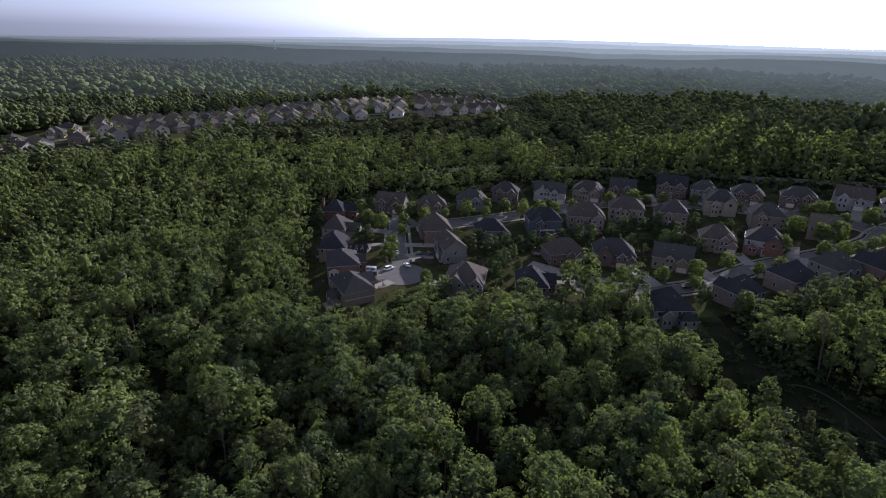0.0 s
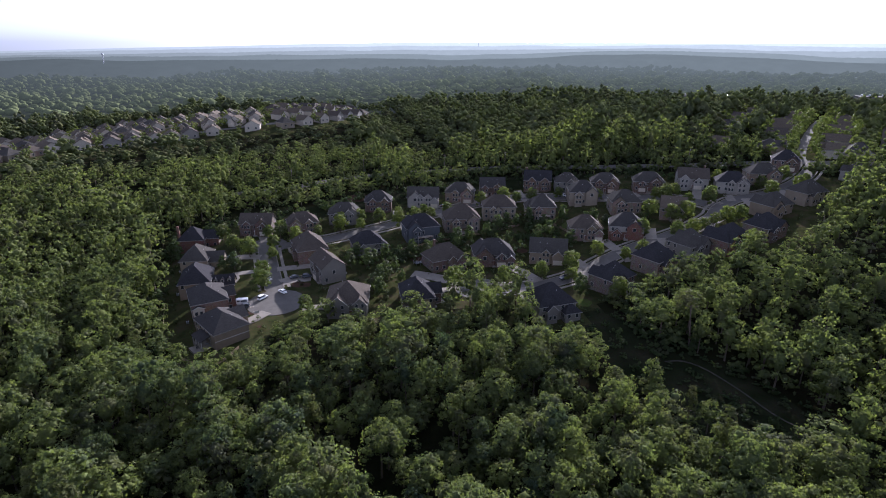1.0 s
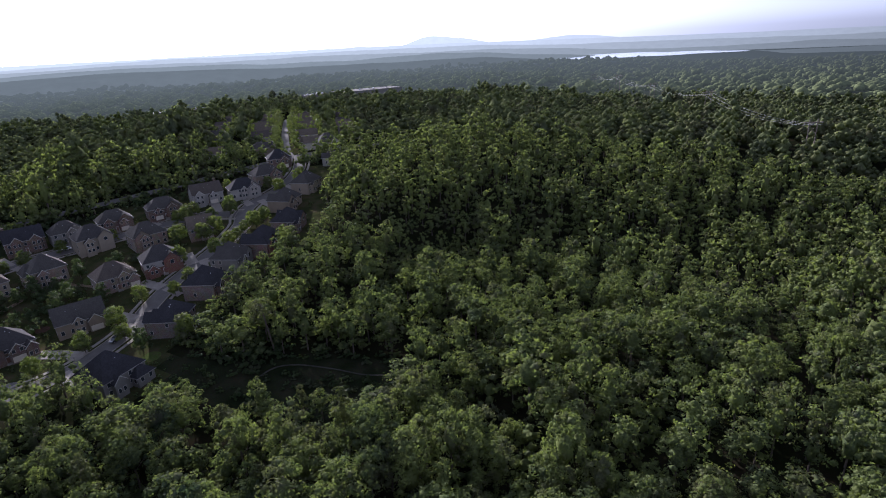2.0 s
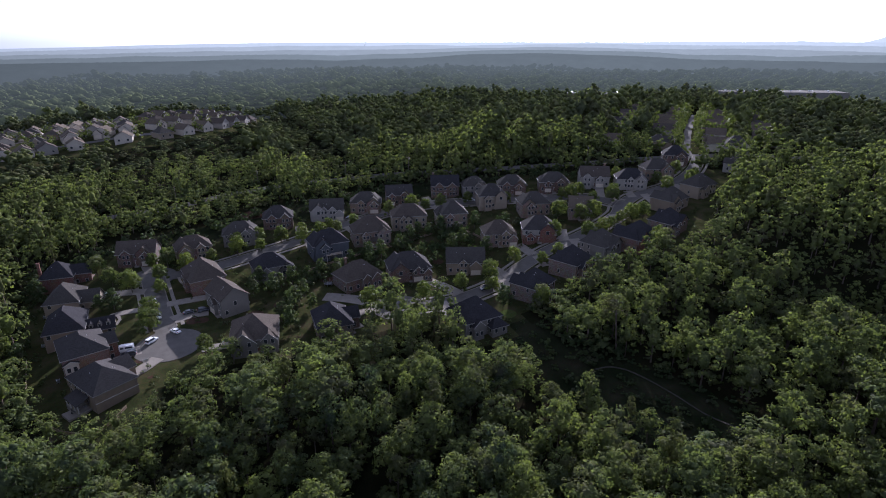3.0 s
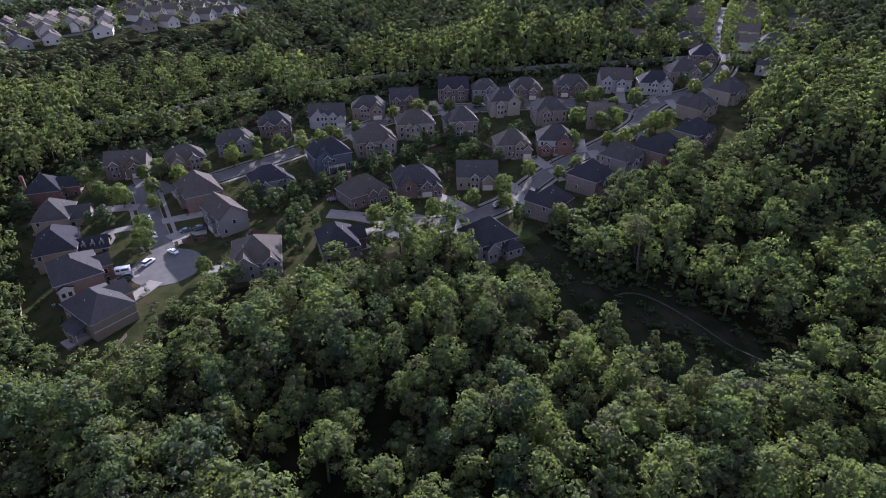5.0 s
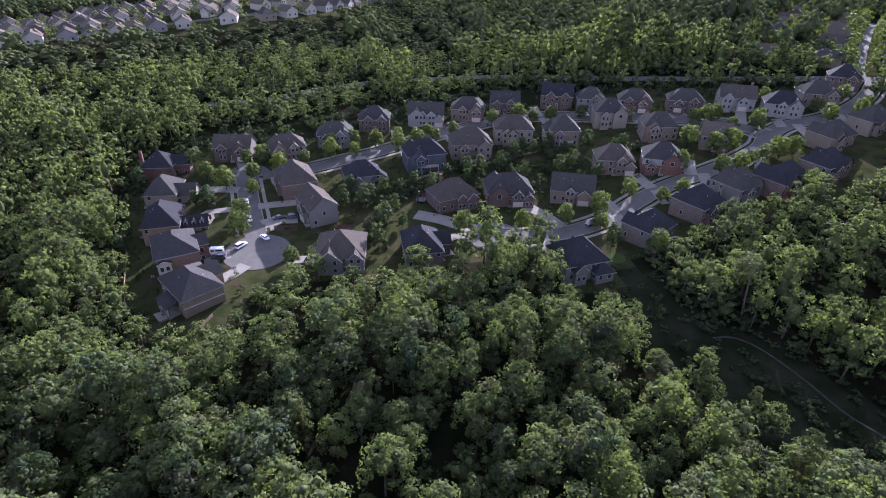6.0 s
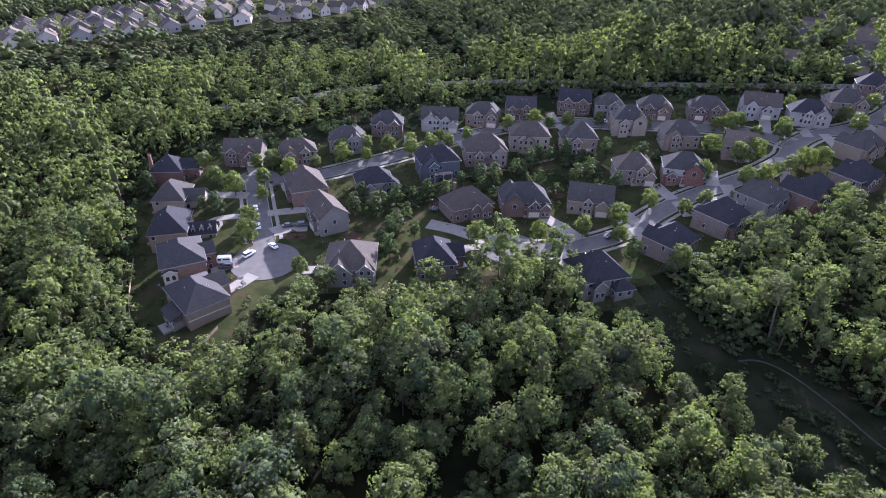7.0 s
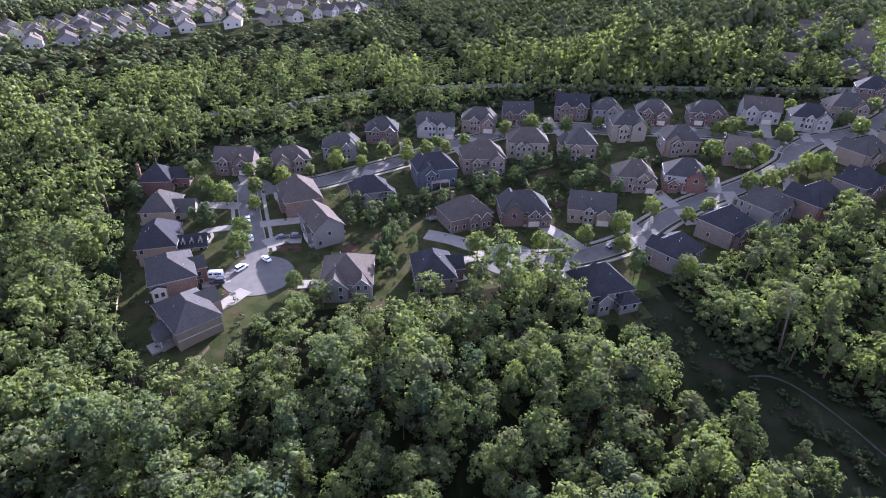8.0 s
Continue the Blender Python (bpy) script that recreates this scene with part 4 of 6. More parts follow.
house(80.0, 291.0, -6, 19.0, 13.5, 7.0, BRICK_TAN, ROOF_BROWN, "tan brick house with broad brown roof and rear gables", front=2, bays=((4.0, 5.0, 1.6, 4.6, True),), wing=(5.5, -5.0, 7.0, 6.5, 6.4, "gable", 90), back="porch", seed=20)
house(105.2, 300.5, -14, 18.5, 12.0, 7.2, SIDE_CREAM, ROOF_BROWN, "cream house with brown hipped roof and rows of rear windows", front=2, bays=((-4.0, 5.0, 1.6, 4.6, True),), wing=(-1.0, -6.0, 4.6, 5.0, 5.6, "gable", 90), seed=21)
house(127.0, 290.0, -15, 14.0, 13.0, 7.6, BRICK_TAN, ROOF_GREY, "tan house with grey roof and white rear deck", front=2, bays=((2.0, 5.0, 1.6, 4.6, True),), back="deck", wing=(-6.0, 1.5, 6.0, 9.0, 6.0, "hip", 0), seed=22)
house(157.0, 300.0, -18, 16.0, 12.5, 7.4, SIDE_CREAM, ROOF_SLATE, "cream-sided house with grey hipped roof, rear side", front=2, bays=((2.0, 5.0, 1.6, 4.6, True),), seed=23)
house(59.5, 246.5, 14, 17.5, 12.5, 5.4, BRICK_BROWN, ROOF_BROWN, "low brown brick house with brown roof and chimney", front=0, bays=((5.0, 5.0, 2.0, 4.4, False), (0.5, 4.0, 1.2, 4.8, False)), chim=(-3.5, 3.5), seed=24, kind="hip")
house(83.0, 245.5, -10, 18.5, 13.0, 5.6, BRICK_BROWN, ROOF_SLATE, "brown brick house with blue-grey roof and front gables", front=0, bays=((3.0, 5.0, 2.2, 4.6, True), (7.2, 3.8, 3.0, 4.2, False)), seed=25, kind="hip")
house(38.9, 210.5, -4, 12.5, 15.5, 5.8, BRICK_BROWN, ROOF_NAVY, "dark-roofed brick house standing among tall trees", front=1, turned=True, kind="hip", wing=(6.0, 2.2, 8.0, 6.6, 4.8, "gable", 0), seed=26, door=-4)
house(88.0, 191.0, 4, 15.5, 14.0, 6.0, SIDE_GREY, ROOF_NAVY, "grey house with large navy roof by the open lawn", front=2, kind="hip", wing=(5.0, -7.5, 6.5, 5.0, 3.2, "hip", 0), bays=((-3.0, 5.0, 1.5, 4.4, True),), seed=27)
house(108.5, 238.5, -24, 17.0, 11.5, 5.4, SIDE_TAN, ROOF_GREY, "tan house with grey gabled roof and small front dormer", front=0, kind="gable", bays=((4.5, 5.0, 1.8, 4.4, True), (-1.0, 4.0, 1.2, 5.2, False)), seed=28)
house(136.0, 256.0, -18, 15.5, 12.0, 6.2, BRICK_TAN, ROOF_BROWN, "tan brick house with brown roof and gabled front", front=0, bays=((2.5, 4.4, 1.4, 6.0, False), (6.0, 4.4, 2.4, 4.2, True)), seed=29)
corner_house = house(155.0, 248.0, -28, 16.5, 12.5, 6.4, BRICK_RED, ROOF_SLATE, "red brick house with white upper storey and grey roof", front=0, bays=((-4.6, 4.2, 1.2, 3.0, False),), back=None, seed=30)
house(120.5, 200.5, 26, 14.0, 12.5, 6.2, BRICK_BROWN, ROOF_NAVY, "brick house with navy hipped roof by the wood's edge", front=2, bays=((-3.0, 5.0, 1.5, 4.4, True),), back="porch", seed=31)
house(145.5, 209.0, 22, 13.5, 13.5, 6.4, BRICK_BROWN, ROOF_NAVY, "brown brick house with navy roof and white eaves", front=2, bays=((-3.0, 5.0, 1.5, 4.4, True),), wing=(7.5, -2.0, 8.0, 8.0, 4.0, "hip", 0), seed=32)
house(167.0, 215.5, 18, 14.0, 13.0, 6.4, SIDE_GREY, ROOF_GREY, "grey house with broad grey roof, garden side", front=2, bays=((-3.0, 5.0, 1.5, 4.4, True),), seed=33)
long_house = house(185.0, 212.5, 18, 18.0, 12.5, 6.4, BRICK_RED, ROOF_NAVY, "red brick house with white window row and navy roof", front=2, bays=((-3.0, 5.0, 1.5, 4.4, True),), seed=34)
house(208.0, 216.0, 14, 14.5, 12.0, 6.4, BRICK_BROWN, ROOF_NAVY, "brick house with navy hipped roof near tall trees", front=2, bays=((-3.0, 5.0, 1.5, 4.4, True),), seed=35)
house(188.4, 258.0, -34, 12.5, 11.5, 5.8, BRICK_TAN, ROOF_TAN, "tan house with sunlit tan roof at the street corner", front=0, kind="gable", bays=((3.0, 4.4, 1.6, 5.0, True),), seed=36)
house(171.0, 277.5, -18, 16.0, 12.0, 6.6, BRICK_TAN, ROOF_GREY, "tan brick house with grey hipped roof", front=2, bays=((3.0, 4.4, 1.6, 5.0, True),), seed=37)
house(177.0, 310.5, -24, 16.5, 11.0, 6.0, BRICK_BROWN, ROOF_GREY, "brown brick house with grey roof and front gable", bays=((-3.5, 4.6, 1.2, 5.8, False), (3.5, 4.6, 1.8, 4.6, True)), seed=38)
house(199.5, 299.0, -26, 17.5, 11.0, 6.0, BRICK_BROWN, ROOF_GREY, "brown brick house with wide grey roof", bays=((-4.0, 4.6, 1.8, 4.6, True), (3.5, 4.6, 1.2, 5.8, False)), seed=39)
house(223.5, 291.0, -28, 17.0, 11.5, 6.2, SIDE_WHITE, ROOF_BROWN, "white-gabled house with brown roof and two chimneys", bays=((-5.0, 5.0, 1.5, 6.0, False), (2.5, 5.0, 1.8, 4.6, True)), chim=(6.5, 2.0), kind="gable", seed=40)
house(238.5, 275.5, -32, 17.5, 11.5, 5.8, SIDE_WHITE, ROOF_NAVY, "white-fronted house with dark blue roof", bays=((4.5, 4.8, 1.6, 5.4, False), (-1.0, 3.6, 1.0, 5.4, False)), seed=41)
house(262.0, 279.0, -22, 18.0, 11.5, 5.8, BRICK_TAN, ROOF_GREY, "tan house with grey hipped roof", bays=((4.5, 4.8, 1.6, 5.4, True),), seed=42)
house(232.0, 238.0, 10, 16.0, 12.0, 6.0, SIDE_TAN, ROOF_GREY, "tan house with grey roof at the wood's edge", front=2, bays=((-3.0, 5.0, 1.5, 4.4, True),), seed=43)
house(259.0, 244.0, 8, 16.0, 12.0, 6.0, SIDE_CREAM, ROOF_GREY, "cream house with grey roof at the wood's edge", front=2, bays=((-3.0, 5.0, 1.5, 4.4, True),), seed=44)
house(288.0, 290.0, -40, 15.0, 12.0, 6.4, BRICK_BROWN, ROOF_NAVY, "dark-roofed house at the road junction", bays=((3.0, 4.8, 1.4, 5.4, True),), seed=45)
house(306.0, 258.0, 30, 12.0, 11.0, 5.0, SIDE_WHITE, ROOF_GREY, "pale house with grey roof beyond the junction", front=2, bays=((-3.0, 4.6, 1.4, 4.4, True),), seed=46)
house(336.0, 284.0, -40, 16.0, 13.0, 5.6, SIDE_WHITE, ROOF_GREY, "pale clubhouse with sunlit grey roof beyond the junction", bays=((3.0, 4.8, 1.4, 5.0, False),), seed=47)

# what sets single houses apart
porch(tan_house, 1.0, 8.0, 3.6, 3, 12.4, 17.0, 2.6, ROOF_SLATE)
part("band_course", mesh_of(boxes((-6.24, 6.24, -8.56, -8.502, 2.75, 3.0)), "band_course", TRIM), tan_house, "white band between the storeys")
part("side_wall", mesh_of(boxes((-6.535, -6.502, -8.1, 8.1, -2.0, 8.1)), "side_wall", SIDE_WHITE), red_house, "white-sided end wall")
bay(red_house, -4.3, 4.0, 0.9, 3.0, 6.4, 0, 13.0, 16.5, SIDE_PALE, ROOF_SLATE, pitch=0.45)
for face, (w, d) in ((0, (16.5, 12.5)), (3, (12.5, 16.5))):
    m = pose(0, 0, 0, 0, 0, 90 * face)
    part("upper_wall", mesh_of(boxes((-w / 2 - 0.03, w / 2 + 0.03, -d / 2 - 0.034, -d / 2 - 0.002, 3.2, 6.2)), "upper_wall", SIDE_WHITE), corner_house, "white upper storey", m)
part("upper_wall", mesh_of(boxes((-9.0, 9.0, -6.284, -6.252, 3.6, 6.2)), "upper_wall", SIDE_WHITE), long_house, "white upper storey")


# ---- trees ----
def spray(rng, centre, out, size):
    """One small spray of leaves as two bent triangles about centre, facing roughly out."""
    out = (out + Vector((rng.gauss(0, 0.45), rng.gauss(0, 0.45), rng.gauss(0, 0.35)))).normalized()
    a = out.orthogonal().normalized()
    a.rotate(Matrix.Rotation(rng.uniform(0, 6.28), 3, out))
    b = out.cross(a)
    s, t = size * rng.uniform(0.7, 1.3), size * rng.uniform(0.5, 1.0)
    sag = out * (-0.25 * size)
    return [centre - a * s + sag, centre - b * t * 0.8, centre + a * s * 0.9 + sag, centre + b * t]


def ball(round_off):
    """Points and triangles of a small twelve- or six-pointed ball: the inner mass of a leafy lump."""
    bm = bmesh.new()
    if round_off:
        bmesh.ops.create_icosphere(bm, subdivisions=1, radius=1.0)
    else:
        vs = [bm.verts.new(p) for p in ((1, 0, 0), (0, 1, 0), (-1, 0, 0), (0, -1, 0), (0, 0, 1), (0, 0, -1))]
        for f in ((0, 1, 4), (1, 2, 4), (2, 3, 4), (3, 0, 4), (1, 0, 5), (2, 1, 5), (3, 2, 5), (0, 3, 5)):
            bm.faces.new([vs[k] for k in f])
    bm.verts.index_update()
    out = [v.co.copy() for v in bm.verts], [[v.index for v in f.verts] for f in bm.faces]
    bm.free()
    return out


BALLS = (ball(False), ball(True))


def crown(seed, lumps, sprays, spray_size, wide=4.4, tall=9.0, base=7.5, core=0.72, cone=0.0, fill=0.72, lump=0.36, stem=False, round_all=False):
    """A crown of leafy lumps set over a dome: an inner mass for each and many sprays round it. Returns points, triangles
    and, for each triangle, 1 if it belongs to the inner mass, 2 to the stem."""
    rng = random.Random(seed)
    vs, fs, inner = [], [], []

    def mass(c, rx, rz, rough, round_off=0):
        pts, tris = BALLS[round_off]
        o = len(vs)
        spin = Matrix.Rotation(rng.uniform(0, 1.6), 3, 'Z') @ Matrix.Rotation(rng.uniform(-0.5, 0.5), 3, 'X')
        for p in pts:
            q = (spin @ p) * rng.uniform(1 - rough, 1 + rough)
            vs.append(c + Vector((q.x * rx, q.y * rx, q.z * rz)))
        fs.extend([o + i for i in f] for f in tris)
        inner.extend([1] * len(tris))

    middle = Vector((0, 0, base + 0.42 * tall))
    heart = (wide * (fill - 0.3 * cone), tall * (0.2 + 0.17 * fill))
    mass(middle, *heart, 0.12, 1 if lumps > 10 or round_all else 0)
    if stem:
        o = len(vs)
        vs.extend(Vector((q * x, q * y, z)) for z, q in ((-0.5, 0.3), (base + 0.3 * tall, 0.17)) for x, y in ((1, 0), (0, 1), (-1, 0), (0, -1)))
        for k in range(4):
            a, b = o + k, o + (k + 1) % 4
            fs.extend(([a, b, b + 4], [a, b + 4, a + 4]))
        inner.extend([2] * 8)
    lean = rng.uniform(0, 6.28)
    for k in range(lumps):
        h = ((k + 0.5) / lumps) ** 0.8
        reach = math.sqrt(max(0.03, 1 - ((h - 0.36) / 0.66) ** 2)) * (1 - cone * h)
        ang = k * 2.4 + rng.uniform(-0.4, 0.4)
        r = wide * reach * rng.uniform(0.72, 1.0) * (1 + 0.16 * math.cos(ang - lean))
        c = Vector((r * math.cos(ang), r * math.sin(ang), base + tall * h * rng.uniform(0.93, 1.05)))
        size = wide * lump * rng.uniform(0.7, 1.25) * (1 - 0.45 * cone * h)
        flat = rng.uniform(0.7, 0.95)
        mass(c, core * size, core * size * flat, 0.14, 1 if round_all else 0)
        away = (c - middle).normalized()
        for _ in range(sprays):
            d = Vector((rng.gauss(0, 1), rng.gauss(0, 1), rng.gauss(0.3, 0.9))).normalized()
            if d.dot(away) < -0.25:
                d = -d
            p = c + Vector((d.x, d.y, d.z * flat)) * size * rng.uniform(0.82, 1.1)
            o = len(vs)
            vs += spray(rng, p, (d + Vector((0, 0, 0.35))).normalized(), spray_size)
            fs += [[o, o + 1, o + 2], [o, o + 2, o + 3]]
            inner += [0, 0]
    for _ in range(sprays * 3 if lumps > 10 else 0):
        d = Vector((rng.gauss(0, 1), rng.gauss(0, 1), rng.gauss(0.2, 0.9))).normalized()
        o = len(vs)
        vs += spray(rng, middle + Vector((d.x * heart[0], d.y * heart[0], d.z * heart[1])) * rng.uniform(0.95, 1.2), (d + Vector((0, 0, 0.3))).normalized(), spray_size * 1.15)
        fs += [[o, o + 1, o + 2], [o, o + 2, o + 3]]
        inner += [0, 0]
    return np.array([tuple(v) for v in vs], dtype=np.float32), np.array(fs, dtype=np.int32), np.array(inner, dtype=np.int32)


def trunk_bm(seed, height=9.0, r=0.24, limbs=6, wide=2.8):
    rng = random.Random(seed)
    bm = bmesh.new()
    tube(bm, (0, 0, -0.6), (0.1, 0.05, height * 0.5), r * 1.25, r * 0.85)
    tube(bm, (0.1, 0.05, height * 0.48), (0.05, -0.1, height * 1.35), r * 0.85, r * 0.35, 6)
    for k in range(limbs):
        z = height * (0.55 + 0.6 * k / limbs)
        a = k * 2.4 + rng.uniform(-0.4, 0.4)
        tube(bm, (0.08, 0, z), (wide * math.cos(a), wide * math.sin(a), z + wide * 0.75), r * 0.42, r * 0.12, 5)
    return bm


def tri_mesh(name, v, f, kinds, materials, soft=False):
    me = bpy.data.meshes.new(name)
    me.vertices.add(len(v))
    me.vertices.foreach_set("co", np.ascontiguousarray(v, dtype=np.float32).ravel())
    me.loops.add(len(f) * 3)
    me.loops.foreach_set("vertex_index", np.ascontiguousarray(f, dtype=np.int32).ravel())
    me.polygons.add(len(f))
    me.polygons.foreach_set("loop_start", np.arange(0, len(f) * 3, 3, dtype=np.int32))
    for mt in materials:
        me.materials.append(mt)
    if len(materials) > 1:
        me.polygons.foreach_set("material_index", np.ascontiguousarray(kinds, dtype=np.int32))
    if soft:
        me.polygons.foreach_set("use_smooth", np.ones(len(f), dtype=bool))
    me.update()
    me.validate()
    return me


def joined(name, protos, places, materials, label, category, soft=False):
    """Many plants in one mesh: places are rows of x, y, z, turn, wide, tall, prototype."""
    vs, fs, ks, o = [], [], [], 0
    for x, y, z, a, sw, sh, k in places:
        v, f, kinds = protos[k]
        c, s = math.cos(a) * sw, math.sin(a) * sw
        q = np.empty_like(v)
        q[:, 0], q[:, 1], q[:, 2] = v[:, 0] * c - v[:, 1] * s + x, v[:, 0] * s + v[:, 1] * c + y, v[:, 2] * sh + z
        vs.append(q), fs.append(f + o), ks.append(kinds)
        o += len(v)
    return tagged(new(name, tri_mesh(name, np.concatenate(vs), np.concatenate(fs), np.concatenate(ks), materials, soft)), label, category, kind="stuff")


WOOD_LEAVES, PINE_LEAVES = (LEAF, LEAF_INNER, BARK), (LEAF_PINE, LEAF_PINE)
NEAR = [crown(10 + k, 23 + 3 * (k % 3), 26, 0.35, 3.8 + 0.4 * (k % 3), 9.4 + 1.3 * (k % 3), 5.0, 0.6, 0.2 * (k % 2), 0.48, 0.35) for k in range(7)]
NEAR_MESH = [tri_mesh("crown", *c, WOOD_LEAVES) for c in NEAR]
TRUNK_MESH = [mesh_of(trunk_bm(40 + k), "trunk", BARK) for k in range(3)]
PINE = [crown(70 + k, 22, 18, 0.55, 3.4, 12.0, 8.0, 0.5, 0.65, 0.4) for k in range(2)]
PINE_MESH = [tri_mesh("crown", *c, PINE_LEAVES) for c in PINE]
SEMI = [crown(50 + k, 18 + 2 * (k % 2), 19, 0.4, 3.7 + 0.35 * (k % 3), 10.6 + 1.2 * (k % 3), 4.2, 0.58, 0.25 * (k % 2), 0.45, 0.38, True) for k in range(6)]
MID = [crown(20 + k, 12, 7, 0.6, 3.9 + 0.35 * (k % 3), 12.4 + 1.2 * (k % 3), 2.4, 0.62, 0.3 * (k % 2), 0.36, 0.47, True) for k in range(6)]
UNDER = [crown(60 + k, 8, 6, 0.5, 3.2, 4.6 + (k % 2), 0.6, 0.8, 0.1, 0.75, 0.42) for k in range(4)]
FAR = [crown(30 + k, 7, 2, 0.6, 4.3 + 0.3 * (k % 2), 10.4 + (k % 3), 3.2, 0.95, 0.25 * (k % 2), 0.9, 0.5) for k in range(5)]
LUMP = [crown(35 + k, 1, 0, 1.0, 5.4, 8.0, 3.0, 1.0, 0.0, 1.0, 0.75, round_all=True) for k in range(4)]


def tree_spot(x, y):
    if in_lake(x, y):
        return False
    if in_clear(x, y):
        return False
    return all(math.hypot(x - px, y - py) > r for px, py, r in PLOTS)


def young(x, y):
    """Smaller growth along the front of the settlement, and beside the glade."""
    f = 1.0
    if -50 < x < 46:
        f -= 0.42 * smooth(172 if x > -15 else 160, 192 if x > -15 else 178, y)
    if 79 < x < 112:
        f -= 0.5 * smooth(156, 176, y)
    if 112 <= x < 225:
        f -= 0.38 * smooth(150, 182, y) * (1 - smooth(205, 235, y))
    f *= 1 + 0.34 * rolling(x, y, 22, 8)
    if math.hypot(x, y) > 380:
        f *= 1 + 0.4 * rolling(x, y, 120, 12) + 0.2 * rolling(x, y, 50, 4)
    if inside(x + 9, y + 7, MEADOW):
        f *= 0.72
    if y > 300 and x < 120 and (inside(x * 1.07, y * 1.07, SUBURB) or inside(x * 1.15, y * 1.15, SUBURB)):
        f *= 0.68
    return f


def plant_woods():
    rng = random.Random(11)
    near, semi, mid, far, lumps = [], [], [], [], []
    # woods near the path and round the settlement
    def sweep(x0, x1, y0, y1, step, keep, out, count, lo=0.78, hi=1.28):
        y = y0
        while y < y1:
            x = x0 + (step / 2 if int((y - y0) / step) % 2 else 0)
            while x < x1:
                px, py = x + rng.uniform(-0.38, 0.38) * step, y + rng.uniform(-0.38, 0.38) * step
                if keep(px, py) and rng.random() > 0.08 and tree_spot(px, py):
                    s = rng.uniform(lo, hi) * (1.0 if rng.random() < 0.4 else 0.76)
                    low = young(px, py)
                    out.append((px, py, land(px, py), rng.uniform(0, 6.28), s * (0.6 + 0.4 * low) * rng.uniform(0.85, 1.3), s * low * rng.uniform(0.85, 1.2), rng.randrange(count)))
                x += step
            y += step
    reach = lambda x, y: math.hypot(x - 5, y - 63)
    ahead = lambda x, y: -52 < math.degrees(math.atan2(x, y + 12)) < 116 and math.hypot(x, y - 22) > 74
    sweep(-200, 260, -120, 290, 7.4, lambda x, y: reach(x, y) < 118 and ahead(x, y), near, 7)
    sweep(-260, 320, -200, 330, 7.7, lambda x, y: 118 <= reach(x, y) < 225 and ahead(x, y), semi, 6)
    sweep(-420, 480, -260, 480, 8.2, lambda x, y: 225 <= reach(x, y) < 400 and ahead(x, y), mid, 6)
    sweep(-800, 960, -460, 960, 9.6, lambda x, y: 400 <= reach(x, y) < 760 and ahead(x, y), far, 5, 0.85, 1.3)
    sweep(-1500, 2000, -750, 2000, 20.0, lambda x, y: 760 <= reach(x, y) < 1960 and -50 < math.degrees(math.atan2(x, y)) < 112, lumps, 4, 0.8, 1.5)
    sweep(-80, 80, -60, 100, 7.7, lambda x, y: math.hypot(x, y - 22) <= 74 or not ahead(x, y), mid, 6)
    # low growth that closes the gaps under the tall crowns
    under = []
    sweep(-150, 300, 20, 330, 7.6, lambda x, y: reach(x, y) < 245 and ahead(x, y), under, 4, 0.7, 1.2)
    sweep(-130, 330, 255, 425, 6.4, lambda x, y: reach(x, y) >= 245 and near_line(x, y, MAIN_ROAD) < 34, under, 4, 0.8, 1.35)
    sweep(-62, 62, -50, 98, 8.0, lambda x, y: math.hypot(x, y - 22) <= 66, under, 4, 0.8, 1.3)
    # the trees nearest the path stand as things of their own
    near.sort(key=lambda p: math.hypot(p[0] - 20, p[1] - 140))
    first, rest = near[:260], near[260:]
    pines = random.Random(5)
    for x, y, z, a, sw, sh, k in first:
        pine = pines.random() < (0.14 if x > 90 else 0.03)
        root = tagged(new("tree"), "tall pine with a thin dark crown in the wood" if pine else "tall broad-leaved tree with full green crown in the wood", "tree", "woodland trees")
        root.matrix_basis = pose(x, y, z, 0, 0, math.degrees(a)) @ Matrix.Diagonal((sw, sw, sh, 1))
        part("trunk", TRUNK_MESH[k % 3], root, "")
        part("crown", (PINE_MESH[k % 2] if pine else NEAR_MESH[k]), root, "")
    joined("woods", NEAR, rest, WOOD_LEAVES, "dense broad-leaved wood around the settlement", "woods")
    joined("undergrowth", UNDER, under, (LEAF, LEAF_INNER), "low leafy undergrowth below the woodland trees", "undergrowth")
    joined("woods", SEMI, semi, WOOD_LEAVES, "broad-leaved wood along the edges of the settlement", "woods")
    joined("woods", MID, mid, WOOD_LEAVES, "green broad-leaved wood on the slopes round the houses", "woods")
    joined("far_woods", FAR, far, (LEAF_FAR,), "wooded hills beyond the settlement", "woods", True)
    joined("backdrop_woods", LUMP, lumps, (LEAF_HAZED,), "distant wooded hills under a painted haze glow", "woods", True)


plant_woods()


